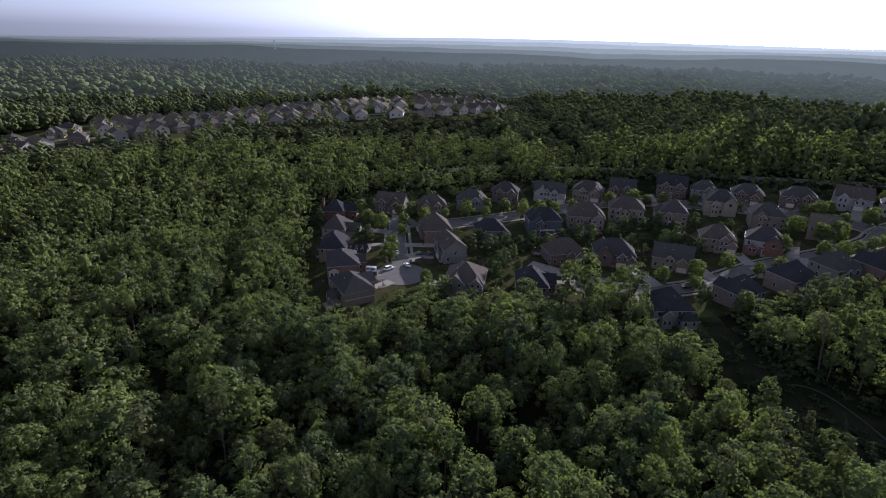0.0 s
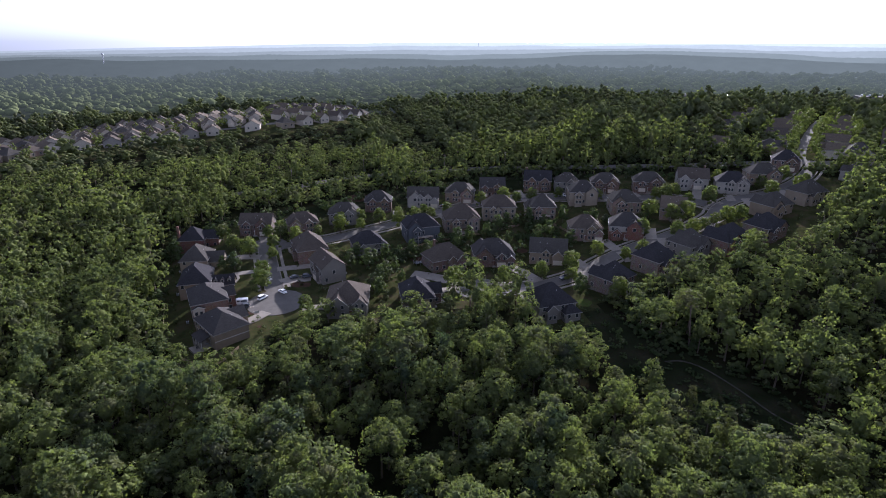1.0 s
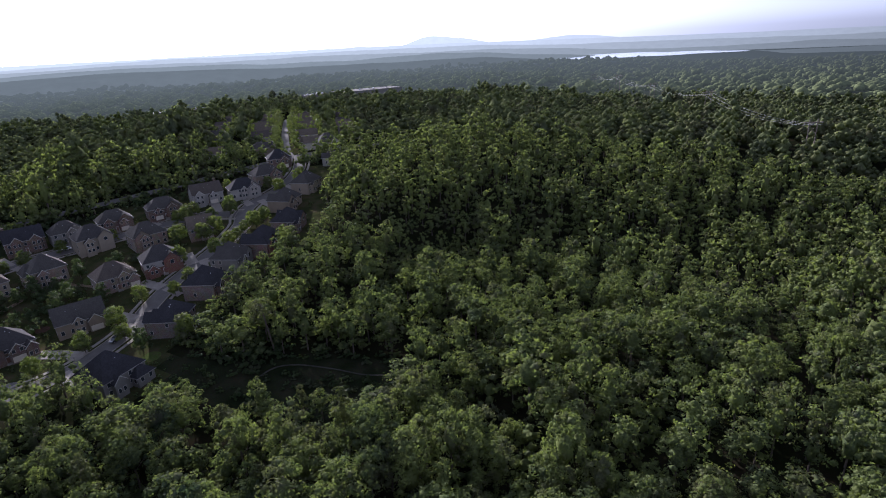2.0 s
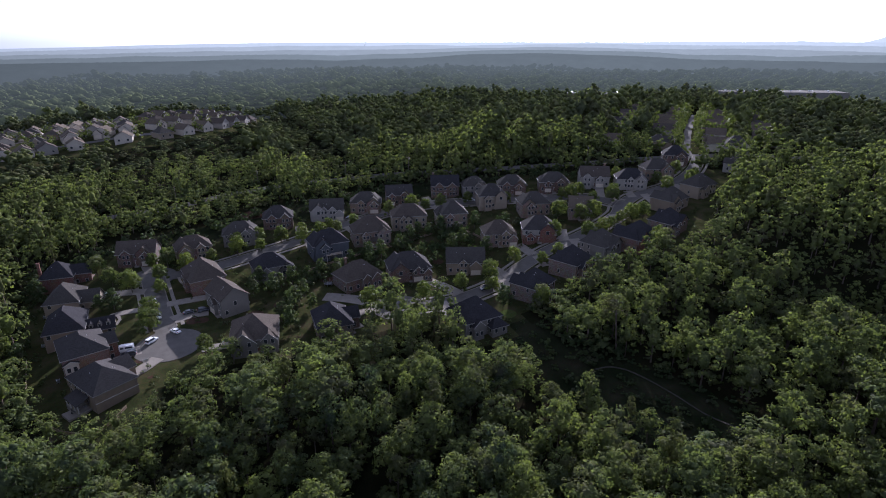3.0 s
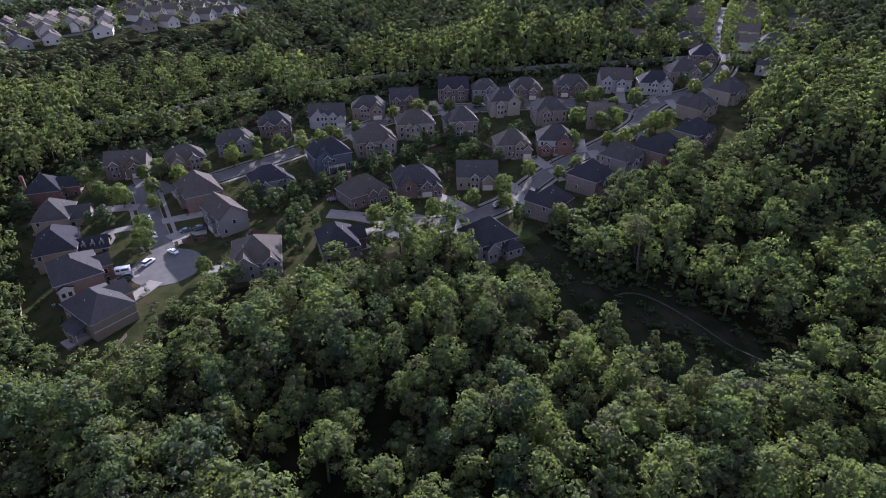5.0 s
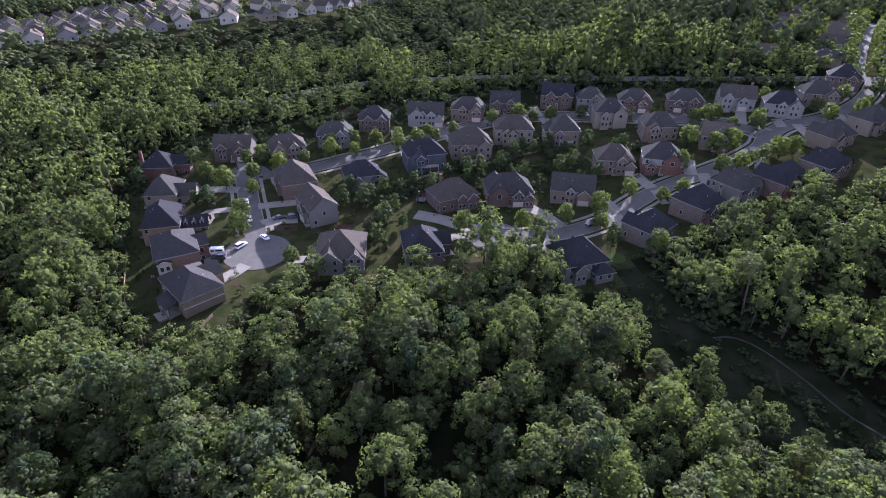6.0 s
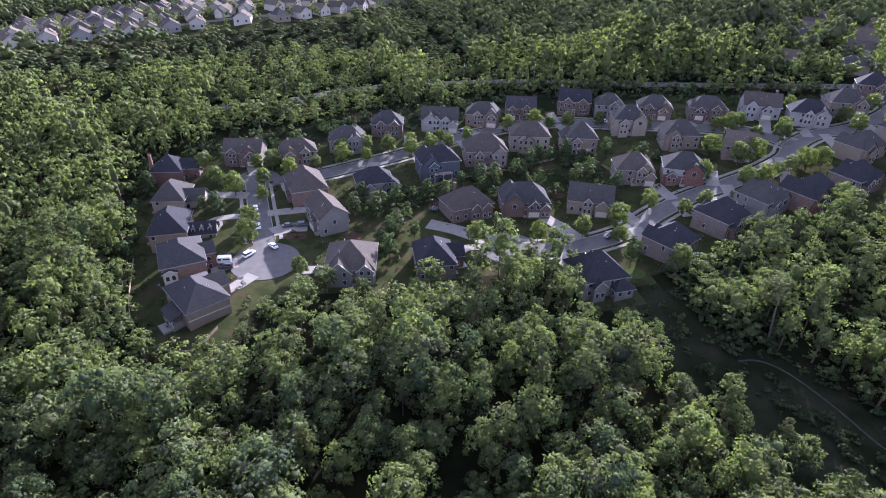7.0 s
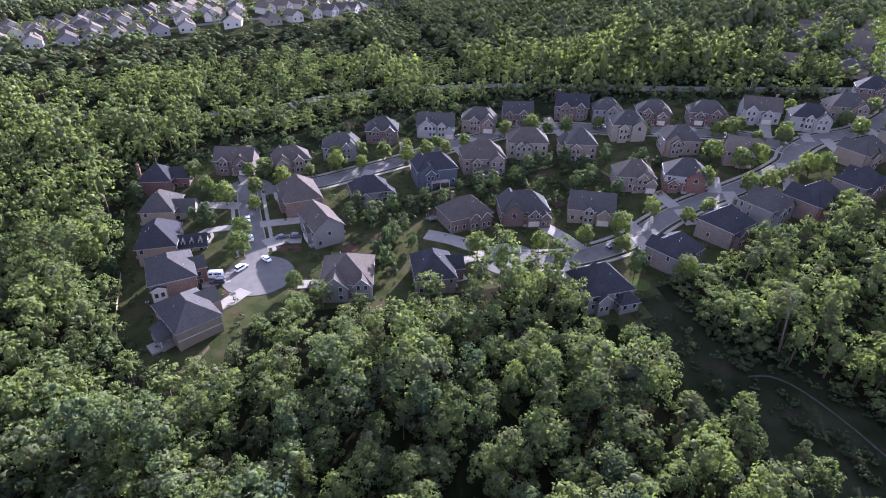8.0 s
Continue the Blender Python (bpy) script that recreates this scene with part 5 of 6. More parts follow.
def lone_pine(x, y):
    """A tall pine with a bare leaning trunk and a wide open crown."""
    root = tagged(new("tree"), "tall grey-green pine with a bare trunk by the meadow", "tree", "woodland trees")
    root.matrix_basis = pose(x, y, land(x, y))
    bm = bmesh.new()
    tube(bm, (0, 0, -0.6), (-0.8, 0.6, 9), 0.34, 0.27, 8)
    tube(bm, (-0.8, 0.6, 8.9), (-1.6, 1.4, 20), 0.27, 0.12, 8)
    for k in range(7):
        a, z = k * 2.4, 14.5 + 0.8 * k
        tube(bm, (-1.3, 1.0, z), (-1.3 + 3.6 * math.cos(a), 1.0 + 3.6 * math.sin(a), z + 1.3), 0.1, 0.04, 5)
    part("trunk", mesh_of(bm, "trunk", BARK), root, "bare grey-brown trunk")
    part("crown", tri_mesh("crown", *crown(77, 24, 20, 0.4, 4.6, 6.0, 0.0, 0.5, 0.1, 0.2, 0.3), PINE_LEAVES), root, "", pose(-1.5, 1.2, 15.0))


lone_pine(126.3, 156.0)


# ---- far ridges glowing in painted haze colours, lake ----
def skyline(b):
    """The height of the last ridge, 4450 m off, at a bearing in degrees: low on one side, high towards the mountain."""
    return 22 + 72 * smooth(-42, 16, b) - 45 * smooth(50, 100, b)


def first_ridge(b):
    """The height of the first dark ridge, 1980 m off."""
    return 41 + 18 * math.exp(-((b - 34) / 11) ** 2) + 8 * math.exp(-((b + 20) / 5) ** 2) + 8 * math.exp(-((b + 42) / 9) ** 2) - 40 * smooth(66, 82, b)


def ridge(name, r, a0, a1, share, swing, seed, material, label, depth=60.0, floor=-30.0, rise=None):
    """A long far ridge as a rounded bank at distance r, between two bearings in degrees clockwise from +y. share: how far its
    sight line lies between that of the first ridge and that of the skyline."""
    bm = bmesh.new()
    rows = []
    n = int((a1 - a0) * 7)
    for i in range(n + 1):
        b = a0 + (a1 - a0) * i / n
        a = radians(b)
        slope = (1 - share) * (first_ridge(b) - 95) / 1980 + share * (skyline(b) - 95) / 4450
        top = 95 + slope * r + swing * (noise.noise(Vector((a * 5, seed, 0))) + 0.5 * noise.noise(Vector((a * 14, seed, 2))) + 0.16 * noise.noise(Vector((a * 170, seed, 5))))
        if rise:
            top = skyline(b) - 22 + rise(b) + 3 * noise.noise(Vector((a * 60, seed, 1)))
        row = []
        for k, drop in ((-4, None), (-1.6, 16), (-0.5, 4), (0, 0), (0.6, 5), (2, None)):
            rr = r + depth * k
            row.append(bm.verts.new((rr * math.sin(a), rr * math.cos(a), floor if drop is None else top - drop)))
        rows.append(row)
    for p, q in zip(rows, rows[1:]):
        for k in range(5):
            bm.faces.new((p[k], p[k + 1], q[k + 1], q[k]))
    bmesh.ops.recalc_face_normals(bm, faces=bm.faces)
    return tagged(new(name, mesh_of(bm, name, material, True)), label, "hills", kind="structure")


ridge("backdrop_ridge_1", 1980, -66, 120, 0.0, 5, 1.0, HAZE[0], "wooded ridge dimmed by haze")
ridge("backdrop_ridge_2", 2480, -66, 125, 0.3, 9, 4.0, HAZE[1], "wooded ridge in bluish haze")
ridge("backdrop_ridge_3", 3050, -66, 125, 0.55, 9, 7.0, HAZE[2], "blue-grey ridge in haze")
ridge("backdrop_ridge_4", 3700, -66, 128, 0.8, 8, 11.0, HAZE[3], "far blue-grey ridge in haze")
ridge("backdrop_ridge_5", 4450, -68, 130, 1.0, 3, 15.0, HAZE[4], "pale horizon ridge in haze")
ridge("backdrop_mountain", 4620, 50, 92, 1.0, 0, 21.0, HAZE[5], "mountain in pale blue haze colour on the horizon",
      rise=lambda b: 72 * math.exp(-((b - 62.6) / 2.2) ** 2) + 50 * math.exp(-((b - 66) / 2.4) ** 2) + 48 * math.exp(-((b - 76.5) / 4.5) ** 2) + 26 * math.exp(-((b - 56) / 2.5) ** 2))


def lake():
    bm = bmesh.new()
    rim = [bm.verts.new((LAKE[0] + LAKE[2] * (1 + 0.18 * math.sin(3 * a) + 0.1 * math.sin(7 * a + 1)) * math.cos(a), LAKE[1] + LAKE[3] * (1 + 0.18 * math.sin(3 * a) + 0.1 * math.sin(7 * a + 1)) * math.sin(a), LAKE[4]))
           for a in (2 * math.pi * k / 64 for k in range(64))]
    bm.faces.new(rim)
    tagged(new("water", mesh_of(bm, "water", WATER)), "pale lake that mirrors the bright sky", "water", kind="structure")


lake()


def mast(x, y, height):
    root = tagged(new("radio_mast"), "slim steel radio mast on a far ridge", "mast", "radio masts")
    root.matrix_basis = pose(x, y, 20)
    bm = bmesh.new()
    tube(bm, (0, 0, 0), (0, 0, height), 2.2, 1.0, 6)
    part("shaft", mesh_of(bm, "shaft", METAL), root)
    part("platform", mesh_of(boxes((-2.6, 2.6, -2.6, 2.6, height - 6, height - 3)), "platform", METAL), root)


mast(1104, 3534, 88)
mast(-536, 1864, 46)


def power_line():
    """Timber H-frames on the far right-hand hills, and the three cables that they carry."""
    tops = []
    for (x, y), (nx, ny) in zip(POWER_LINE, POWER_LINE[1:] + [(1242, 304)]):
        root = tagged(new("power_pylon"), "timber H-frame pylon standing out of the far wood", "pylon", "power pylons")
        root.matrix_basis = pose(x, y, land(x, y), 0, 0, math.degrees(math.atan2(ny - y, nx - x)) - 90)
        for s in (-2.6, 2.6):
            bm = bmesh.new()
            tube(bm, (s, 0, -0.5), (s, 0, 29), 0.4, 0.26, 8)
            part("post", mesh_of(bm, "post", POLE), root)
            bm = bmesh.new()
            tube(bm, (s, 0.1, 19), (-s, 0.1, 25.5), 0.12, 0.12, 6)
            part("brace", mesh_of(bm, "brace", POLE), root)
        part("crossarm", mesh_of(boxes((-6.2, 6.2, -0.3, 0.3, 26.6, 27.2)), "crossarm", POLE), root)
        ends = []
        for s in (-5.6, 0.0, 5.6):
            bm = bmesh.new()
            tube(bm, (s, 0, 25.2), (s, 0, 26.6), 0.14, 0.14, 6)
            part("insulator", mesh_of(bm, "insulator", METAL), root, "pale insulator string")
            ends.append(root.matrix_basis @ Vector((s, 0, 25.2)))
        tops.append(ends)
    for a, b in zip(tops, tops[1:]):
        for p, q in zip(a, b):
            bm = bmesh.new()
            pts = [p.lerp(q, k / 12) - Vector((0, 0, 22 * (k / 12) * (1 - k / 12))) for k in range(13)]
            for u, v in zip(pts, pts[1:]):
                tube(bm, tuple(u), tuple(v), 0.08, 0.08, 5)
            ob = tagged(new("power_cable"), "sagging bare power cable between two pylons", "cable", "power cables")
            part("cable", mesh_of(bm, "cable", CABLE), ob)


power_line()


# ---- drives and paths of the plots ----
drive_label = "pale concrete drive from the street to a garage"
for pts, width in (([(-20, 217), (-25, 211.5), (-29.5, 209)], 5.0), ([(-25.5, 225.5), (-34.0, 224)], 6.0), ([(-23, 258), (-36, 258), (-39, 256)], 3.6), ([(-25, 274), (-32, 276), (-43, 279)], 5.0),
                   ([(-23.5, 292), (-25.5, 303)], 4.6), ([(-17, 258.6), (-1.5, 259.2)], 4.6), ([(-15, 244), (-9, 246.2), (-2, 246)], 6.5), ([(-6, 217), (3, 216)], 4.5), ([(62, 224), (52, 234), (43, 240)], 7.0),
                   ([(60, 220), (52, 220), (48, 214), (48.5, 208)], 4.0), ([(95, 217), (92.4, 227), (88.5, 236.5)], 5.6), ([(120.3, 221), (119.5, 232)], 5.0), ([(142.3, 233), (142.5, 247)], 5.0),
                   ([(163, 237), (170, 249)], 5.2), ([(156, 231), (152, 222)], 5.2), ([(203, 249), (194, 234), (188, 226)], 4.2), ([(48.3, 311), (50, 324)], 5.0), ([(97.6, 324), (98.8, 331)], 5.0),
                   ([(128, 322), (130, 335)], 5.0), ([(188, 291), (190, 300)], 5.0), ([(214, 272), (222, 283)], 5.0), ([(86, 320), (76, 326)], 4.6), ([(50, 304), (50, 291)], 5.0), ([(74, 314), (76, 301)], 5.0),
                   ([(105, 322), (104, 310)], 5.0), ([(129, 319), (129, 300)], 5.0), ([(152, 309), (155, 309)], 5.0), ([(172, 297), (173, 286)], 5.0), ([(85, 214), (84, 201)], 5.0), ([(118, 219), (117, 210)], 5.0),
                   ([(143, 231), (141, 219)], 5.0), ([(168, 236), (163, 224)], 5.0), ([(228, 261), (232, 270)], 4.6), ([(256, 263), (260, 271)], 4.6), ([(236, 261), (231, 247)], 4.6), ([(260, 262), (257, 253)], 4.6), ([(29, 297), (23, 280)], 4.6)):
    strip("drive", pts, width, CONCRETE, 0.19, drive_label, "drive")
for pts in ([(-39, 250), (-34.5, 249.5), (-33.5, 253), (-34.5, 257)], [(-12, 283), (-11, 277), (-8.5, 272)], [(-10, 286), (-4, 281), (2, 284)], [(112, 231), (116, 229), (119, 231)], [(116, 240), (121, 236)]):
    strip("garden_path", pts, 1.1, CONCRETE, 0.15, "narrow pale garden path to a front door", "path")
tagged(new("patio", mesh_of(boxes((-3.6, 3.6, -2.4, 2.4, -1.2, 0.12)), "patio", CONCRETE)), "pale concrete patio behind the tan house", "patio", kind="structure").matrix_basis = pose(-41.0, 196.3, land(-41, 196.3) + 0.2, 0, 0, 30)


# ---- street trees, garden trees, shrubs ----
STREET_CROWN = [crown(90 + k, 18, 30, 0.25, 2.2 + 0.15 * (k % 2), 4.9, 1.4, 0.84, 0.1, 0.9, 0.4) for k in range(4)]
STREET_MESH = [tri_mesh("crown", *c, (LEAF_STREET,)) for c in STREET_CROWN]
STREET_TRUNK = mesh_of(trunk_bm(60, 3.2, 0.12, 5, 1.2), "trunk", BARK)
DARK_CROWN = [crown(96 + k, 16, 24, 0.36, 2.5, 6.2, 1.2, 0.75, 0.35, 0.75, 0.4) for k in range(3)]
DARK_MESH = [tri_mesh("crown", *c, (LEAF_BUSH,)) for c in DARK_CROWN]


def garden_tree(x, y, size, seed, dark=False):
    rng = random.Random(seed)
    root = tagged(new("tree"), "dark bushy garden tree behind the houses" if dark else "young round street tree with light green crown", "tree", "garden trees" if dark else "street trees")
    root.matrix_basis = pose(x, y, land(x, y), 0, 0, rng.uniform(0, 360)) @ Matrix.Diagonal((size * rng.uniform(0.9, 1.15), size * rng.uniform(0.9, 1.15), size, 1))
    part("trunk", STREET_TRUNK, root)
    part("crown", (DARK_MESH[seed % 3] if dark else STREET_MESH[seed % 4]), root)
    PLOTS.append((x, y, 1.5))


spots = "-38,286 -30,275 -19,281 -19,269 -23,249 -23,238 -5,213 -22,297 -16,296 -8,288 3,293 16,307 15,297 27,309 26,298 37,306 -45,301 37,307 49,311 47,299 57,304 67,307 77,311 57,221 97,219 108,211.5 79,218.5 115,320 121,314 147,311 100,318 130,312 64,313 " \
        "194,282 198,279 205,281 205,268 219,268 213,262 240,290 189,234 181,231 172,231 208,242 197,236 204,235 211,235 238,244 229,242 160,241 148,222 139,221 129,229 112,222 165,296 161,303 248,256 266,256 276,262 252,268 270,272".split()
for k, s in enumerate(spots):
    x, y = (float(v) for v in s.split(","))
    garden_tree(x, y, 1.3 + 0.24 * math.sin(k * 1.7), k)
for k, s in enumerate("177,262 191,251 117,189 192,205 183,250".split()):
    x, y = (float(v) for v in s.split(","))
    garden_tree(x, y, 1.6, 100 + k)
for k, s in enumerate("28,256 33,257 24,250 54,259 63,268 72,269 78,268 105,286 109,282 116,281 98,280 36,231 23,226 25,218 35,243 -41,265 -36,263 105,198 47,262 40,258 16,252 88,270 92,273 122,275 134,277 124,247 70,262 20,262 -66,290 -64,240 97,262 30,236 27,231 143,268 150,272 112,259 119,262".split()):
    x, y = (float(v) for v in s.split(","))
    garden_tree(x, y, 0.9 + 0.4 * math.sin(k * 2.3) ** 2, 200 + k, True)

SHRUB = [crown(120 + k, 4, 8, 0.26, 0.8, 1.1, 0.15, 0.9) for k in range(4)]


def plant_shrubs():
    """Foundation planting round the houses, and scrub on the bank below the through road."""
    rng = random.Random(23)
    beds, bank = [], []
    for px, py, r in [p for p in PLOTS if p[2] > 5]:
        for k in range(16):
            a, d = rng.uniform(0, 6.28), r + rng.uniform(-0.5, 3.0)
            x, y = px + d * math.cos(a), py + d * math.sin(a)
            if min(near_line(x, y, s) for s in (STREET_A, STREET_B, STREET_C)) > 6.5:
                s = rng.uniform(0.5, 1.25)
                beds.append((x, y, land(x, y), a, s, s * rng.uniform(0.8, 1.3), rng.randrange(4)))
    for _ in range(3000):
        x, y = rng.uniform(-85, 330), rng.uniform(250, 410)
        if not inside(x, y, CLEARING) and near_line(x, y, MAIN_ROAD) > 13:
            continue
        if near_line(x, y, MAIN_ROAD) < 5.5 or min(near_line(x, y, s) for s in (STREET_A, STREET_B, STREET_C, BOULEVARD)) < 22:
            continue
        if near_line(x, y, STREET_B + [(250, 262), (290, 275)]) < 32 or math.hypot(x - 140, y - 271) < 12 or any(math.hypot(x - px, y - py) < r + 1 for px, py, r in PLOTS):
            continue
        s = rng.uniform(0.9, 3.2)
        bank.append((x, y, land(x, y), rng.uniform(0, 6.28), s, s * rng.uniform(0.9, 1.4), rng.randrange(4)))
    for _ in range(150):
        x, y = rng.uniform(95, 146), rng.uniform(90, 186)
        if inside(x, y, MEADOW) and near_line(x, y, [(114, 152), (125, 146), (129, 130), (137, 95)]) > 4:
            s = rng.uniform(0.4, 2.2)
            bank.append((x, y, land(x, y), rng.uniform(0, 6.28), s, s * rng.uniform(0.8, 1.4), rng.randrange(4)))
    for _ in range(110):
        x, y = rng.uniform(112, 134), rng.uniform(152, 192)
        if all(math.hypot(x - px, y - py) > r for px, py, r in PLOTS) and near_line(x, y, [(104, 190), (103, 170), (108, 152)]) > 5:
            s = rng.uniform(0.9, 3.0)
            bank.append((x, y, land(x, y), rng.uniform(0, 6.28), s, s * rng.uniform(0.8, 1.4), rng.randrange(4)))
    for _ in range(70):
        x, y = rng.uniform(-85, -56), rng.uniform(190, 325)
        if inside(x, y, CLEARING) and all(math.hypot(x - px, y - py) > r + 1 for px, py, r in PLOTS):
            s = rng.uniform(0.5, 1.6)
            bank.append((x, y, land(x, y), 0.0, s, s, rng.randrange(4)))
    for _ in range(500):
        x, y = rng.uniform(95, 150), rng.uniform(75, 185)
        d = near_line(x, y, GLADE)
        if 4.0 < d < 12:
            s = rng.uniform(0.6, 2.0)
            bank.append((x, y, land(x, y), 0.0, s, s, rng.randrange(4)))
    joined("shrubs", SHRUB, beds, (LEAF_BUSH,), "dark clipped shrubs along the house walls", "shrubs")
    joined("shrubs", SHRUB, bank, (LEAF_BUSH,), "rough scrub on banks and wood edges", "shrubs")


plant_shrubs()


# ---- vehicles ----
def loft(profile, widths):
    """A body from a side profile of (x, low z, high z) stations, with a half width for each, rounded at the shoulders."""
    bm = bmesh.new()
    rings = []
    for (x, lo, hi), w in zip(profile, widths):
        mid = lo + (hi - lo) * 0.62
        rings.append([bm.verts.new(p) for p in ((x, -w * 0.9, lo), (x, -w, lo + 0.12), (x, -w, mid), (x, -w * 0.86, hi), (x, w * 0.86, hi), (x, w, mid), (x, w, lo + 0.12), (x, w * 0.9, lo))])
    for a, b in zip(rings, rings[1:]):
        for i in range(8):
            bm.faces.new((a[i], a[(i + 1) % 8], b[(i + 1) % 8], b[i]))
    bm.faces.new(rings[0][::-1]), bm.faces.new(rings[-1])
    bmesh.ops.recalc_face_normals(bm, faces=bm.faces)
    return bm


def wheel_mesh():
    bm = bmesh.new()
    tube(bm, (0, -0.11, 0), (0, 0.11, 0), 0.34, 0.34, 14)
    rim = bmesh.new()
    tube(rim, (0, -0.118, 0), (0, 0.118, 0), 0.2, 0.2, 10)
    return mesh_of(bm, "wheel", TYRE), mesh_of(rim, "rim", METAL)


WHEEL, RIM = wheel_mesh()


def vehicle(x, y, yaw, paint, label, kind="car"):
    root = tagged(new("van" if kind == "van" else "car"), label, "van" if kind == "van" else "car", "parked vehicles")
    root.matrix_basis = pose(x, y, land(x, y) + 0.17, 0, 0, yaw)
    if kind == "van":
        length, wide = 5.6, 1.0
        body = loft([(-2.8, 0.35, 2.3), (-2.7, 0.3, 2.5), (1.2, 0.3, 2.5), (1.7, 0.3, 2.35), (2.2, 0.3, 1.35), (2.75, 0.35, 1.1), (2.8, 0.4, 0.8)], (0.96, 1.0, 1.0, 1.0, 0.98, 0.92, 0.86))
        glass = [(1.45, 2.12, -0.88, 0.88, 1.45, 2.1), (0.2, 1.3, -1.012, 1.012, 1.45, 2.1), (-2.5, -0.2, -1.012, 1.012, 1.5, 2.1)]
    else:
        suv = kind == "suv"
        length, wide, roof_z = (4.9, 0.96, 1.75) if suv else (4.6, 0.9, 1.42)
        body = loft([(-length / 2, 0.4, 0.85), (-length / 2 + 0.12, 0.28, 1.0), (-1.2, 0.26, 1.02), (1.0, 0.26, 1.0), (length / 2 - 0.3, 0.28, 0.85), (length / 2, 0.38, 0.65)], (wide * 0.92, wide, wide, wide, wide * 0.95, wide * 0.82))
        back = -length / 2 + (0.18 if suv else 0.75)
        cabin = loft([(back, 0.98, 1.05), (back + 0.35, 0.98, roof_z - 0.04), (-0.2, 0.98, roof_z), (0.45, 0.98, roof_z - 0.06), (1.25, 0.96, 1.04)], (wide * 0.84, wide * 0.86, wide * 0.88, wide * 0.86, wide * 0.8))
        part("window_band", mesh_of(cabin, "window_band", GLASS), root, "dark car windows")
        top = loft([(back + 0.3, roof_z - 0.06, roof_z + 0.02), (-0.2, roof_z - 0.04, roof_z + 0.06), (0.5, roof_z - 0.1, roof_z)], (wide * 0.78, wide * 0.8, wide * 0.76))
        part("roof_panel", mesh_of(top, "roof_panel", paint), root)
        glass = []
    part("body", mesh_of(body, "body", paint), root)
    for g in glass:
        part("window_pane", mesh_of(boxes(g), "window_pane", GLASS), root, "dark van window")
    for sx in (-length * 0.3, length * 0.31):
        for sy in (-1, 1):
            w = part("wheel", WHEEL, root, "", pose(sx, sy * (wide - 0.08), 0.34))
            part("rim", RIM, w)
    for sy in (-1, 1):
        part("headlight", mesh_of(boxes((length / 2 - 0.12, length / 2 + 0.01, sy * wide * 0.62 - 0.17, sy * wide * 0.62 + 0.17, 0.62, 0.76)), "headlight", GLASS), root, "clear headlight")
        part("tail_light", mesh_of(boxes((-length / 2 - 0.02, -length / 2 + 0.1, sy * wide * 0.75 - 0.1, sy * wide * 0.75 + 0.1, 0.8, 1.05)), "tail_light", LAMP_RED), root, "red tail light")
    return root


vehicle(-22.0, 229.6, 47, PAINT_WHITE, "white estate car parked on the turning place", "suv")
vehicle(-30.2, 226.4, 174, PAINT_WHITE, "white panel van parked on a drive", "van")
vehicle(-28.9, 223.0, 172, PAINT_DARK, "dark car parked beside the white van", "suv")
vehicle(-14.2, 233.6, 125, PAINT_WHITE, "white saloon car at the kerb of the turning place")
vehicle(-19.9, 248.6, 97, PAINT_WHITE, "white car parked along the street")
vehicle(-21.6, 262.6, 97, PAINT_WHITE, "white saloon car parked further along the street")
vehicle(-41.5, 279.2, 8, PAINT_SILVER, "silver car on a concrete drive", "suv")
vehicle(-3.6, 247.0, 8, PAINT_DARK, "dark car parked on the wide drive", "suv")
vehicle(-9.0, 247.3, 12, PAINT_DARK, "dark car beside another on the drive")
vehicle(106.2, 215.2, 192, PAINT_DARK, "dark car parked at the kerb", "suv")
vehicle(118.6, 231.2, 85, PAINT_SILVER, "silver car on a drive before the garage", "suv")
vehicle(78.5, 325.2, 30, PAINT_DARK, "dark car at the garage of the white house")
vehicle(98.2, 329.5, 80, PAINT_DARK, "dark car on a steep drive")
vehicle(150.5, 312.8, 150, PAINT_WHITE, "white car at the street's edge")


# ---- poles along the through road, far tower ----
def utility_pole(x, y, yaw):
    root = tagged(new("utility_pole"), "brown timber utility pole beside the through road", "pole", "utility poles")
    root.matrix_basis = pose(x, y, land(x, y), 0, 0, yaw)
    bm = bmesh.new()
    tube(bm, (0, 0, -0.5), (0, 0, 11.0), 0.19, 0.12, 8)
    part("post", mesh_of(bm, "post", POLE), root)
    part("crossarm", mesh_of(boxes((-1.2, 1.2, -0.07, 0.07, 10.1, 10.28)), "crossarm", POLE), root)
    bm = bmesh.new()
    tube(bm, (0.3, 0, 8.6), (0.3, 0, 9.5), 0.2, 0.2, 8)
    part("transformer", mesh_of(bm, "transformer", METAL), root, "grey metal transformer can")


for x, y, a in ((-10, 388, 60), (40, 407, 20), (99, 403, -10), (140, 387, -30), (179, 366, -35), (248, 328, -35), (300, 303, -35)):
    utility_pole(x, y, a)


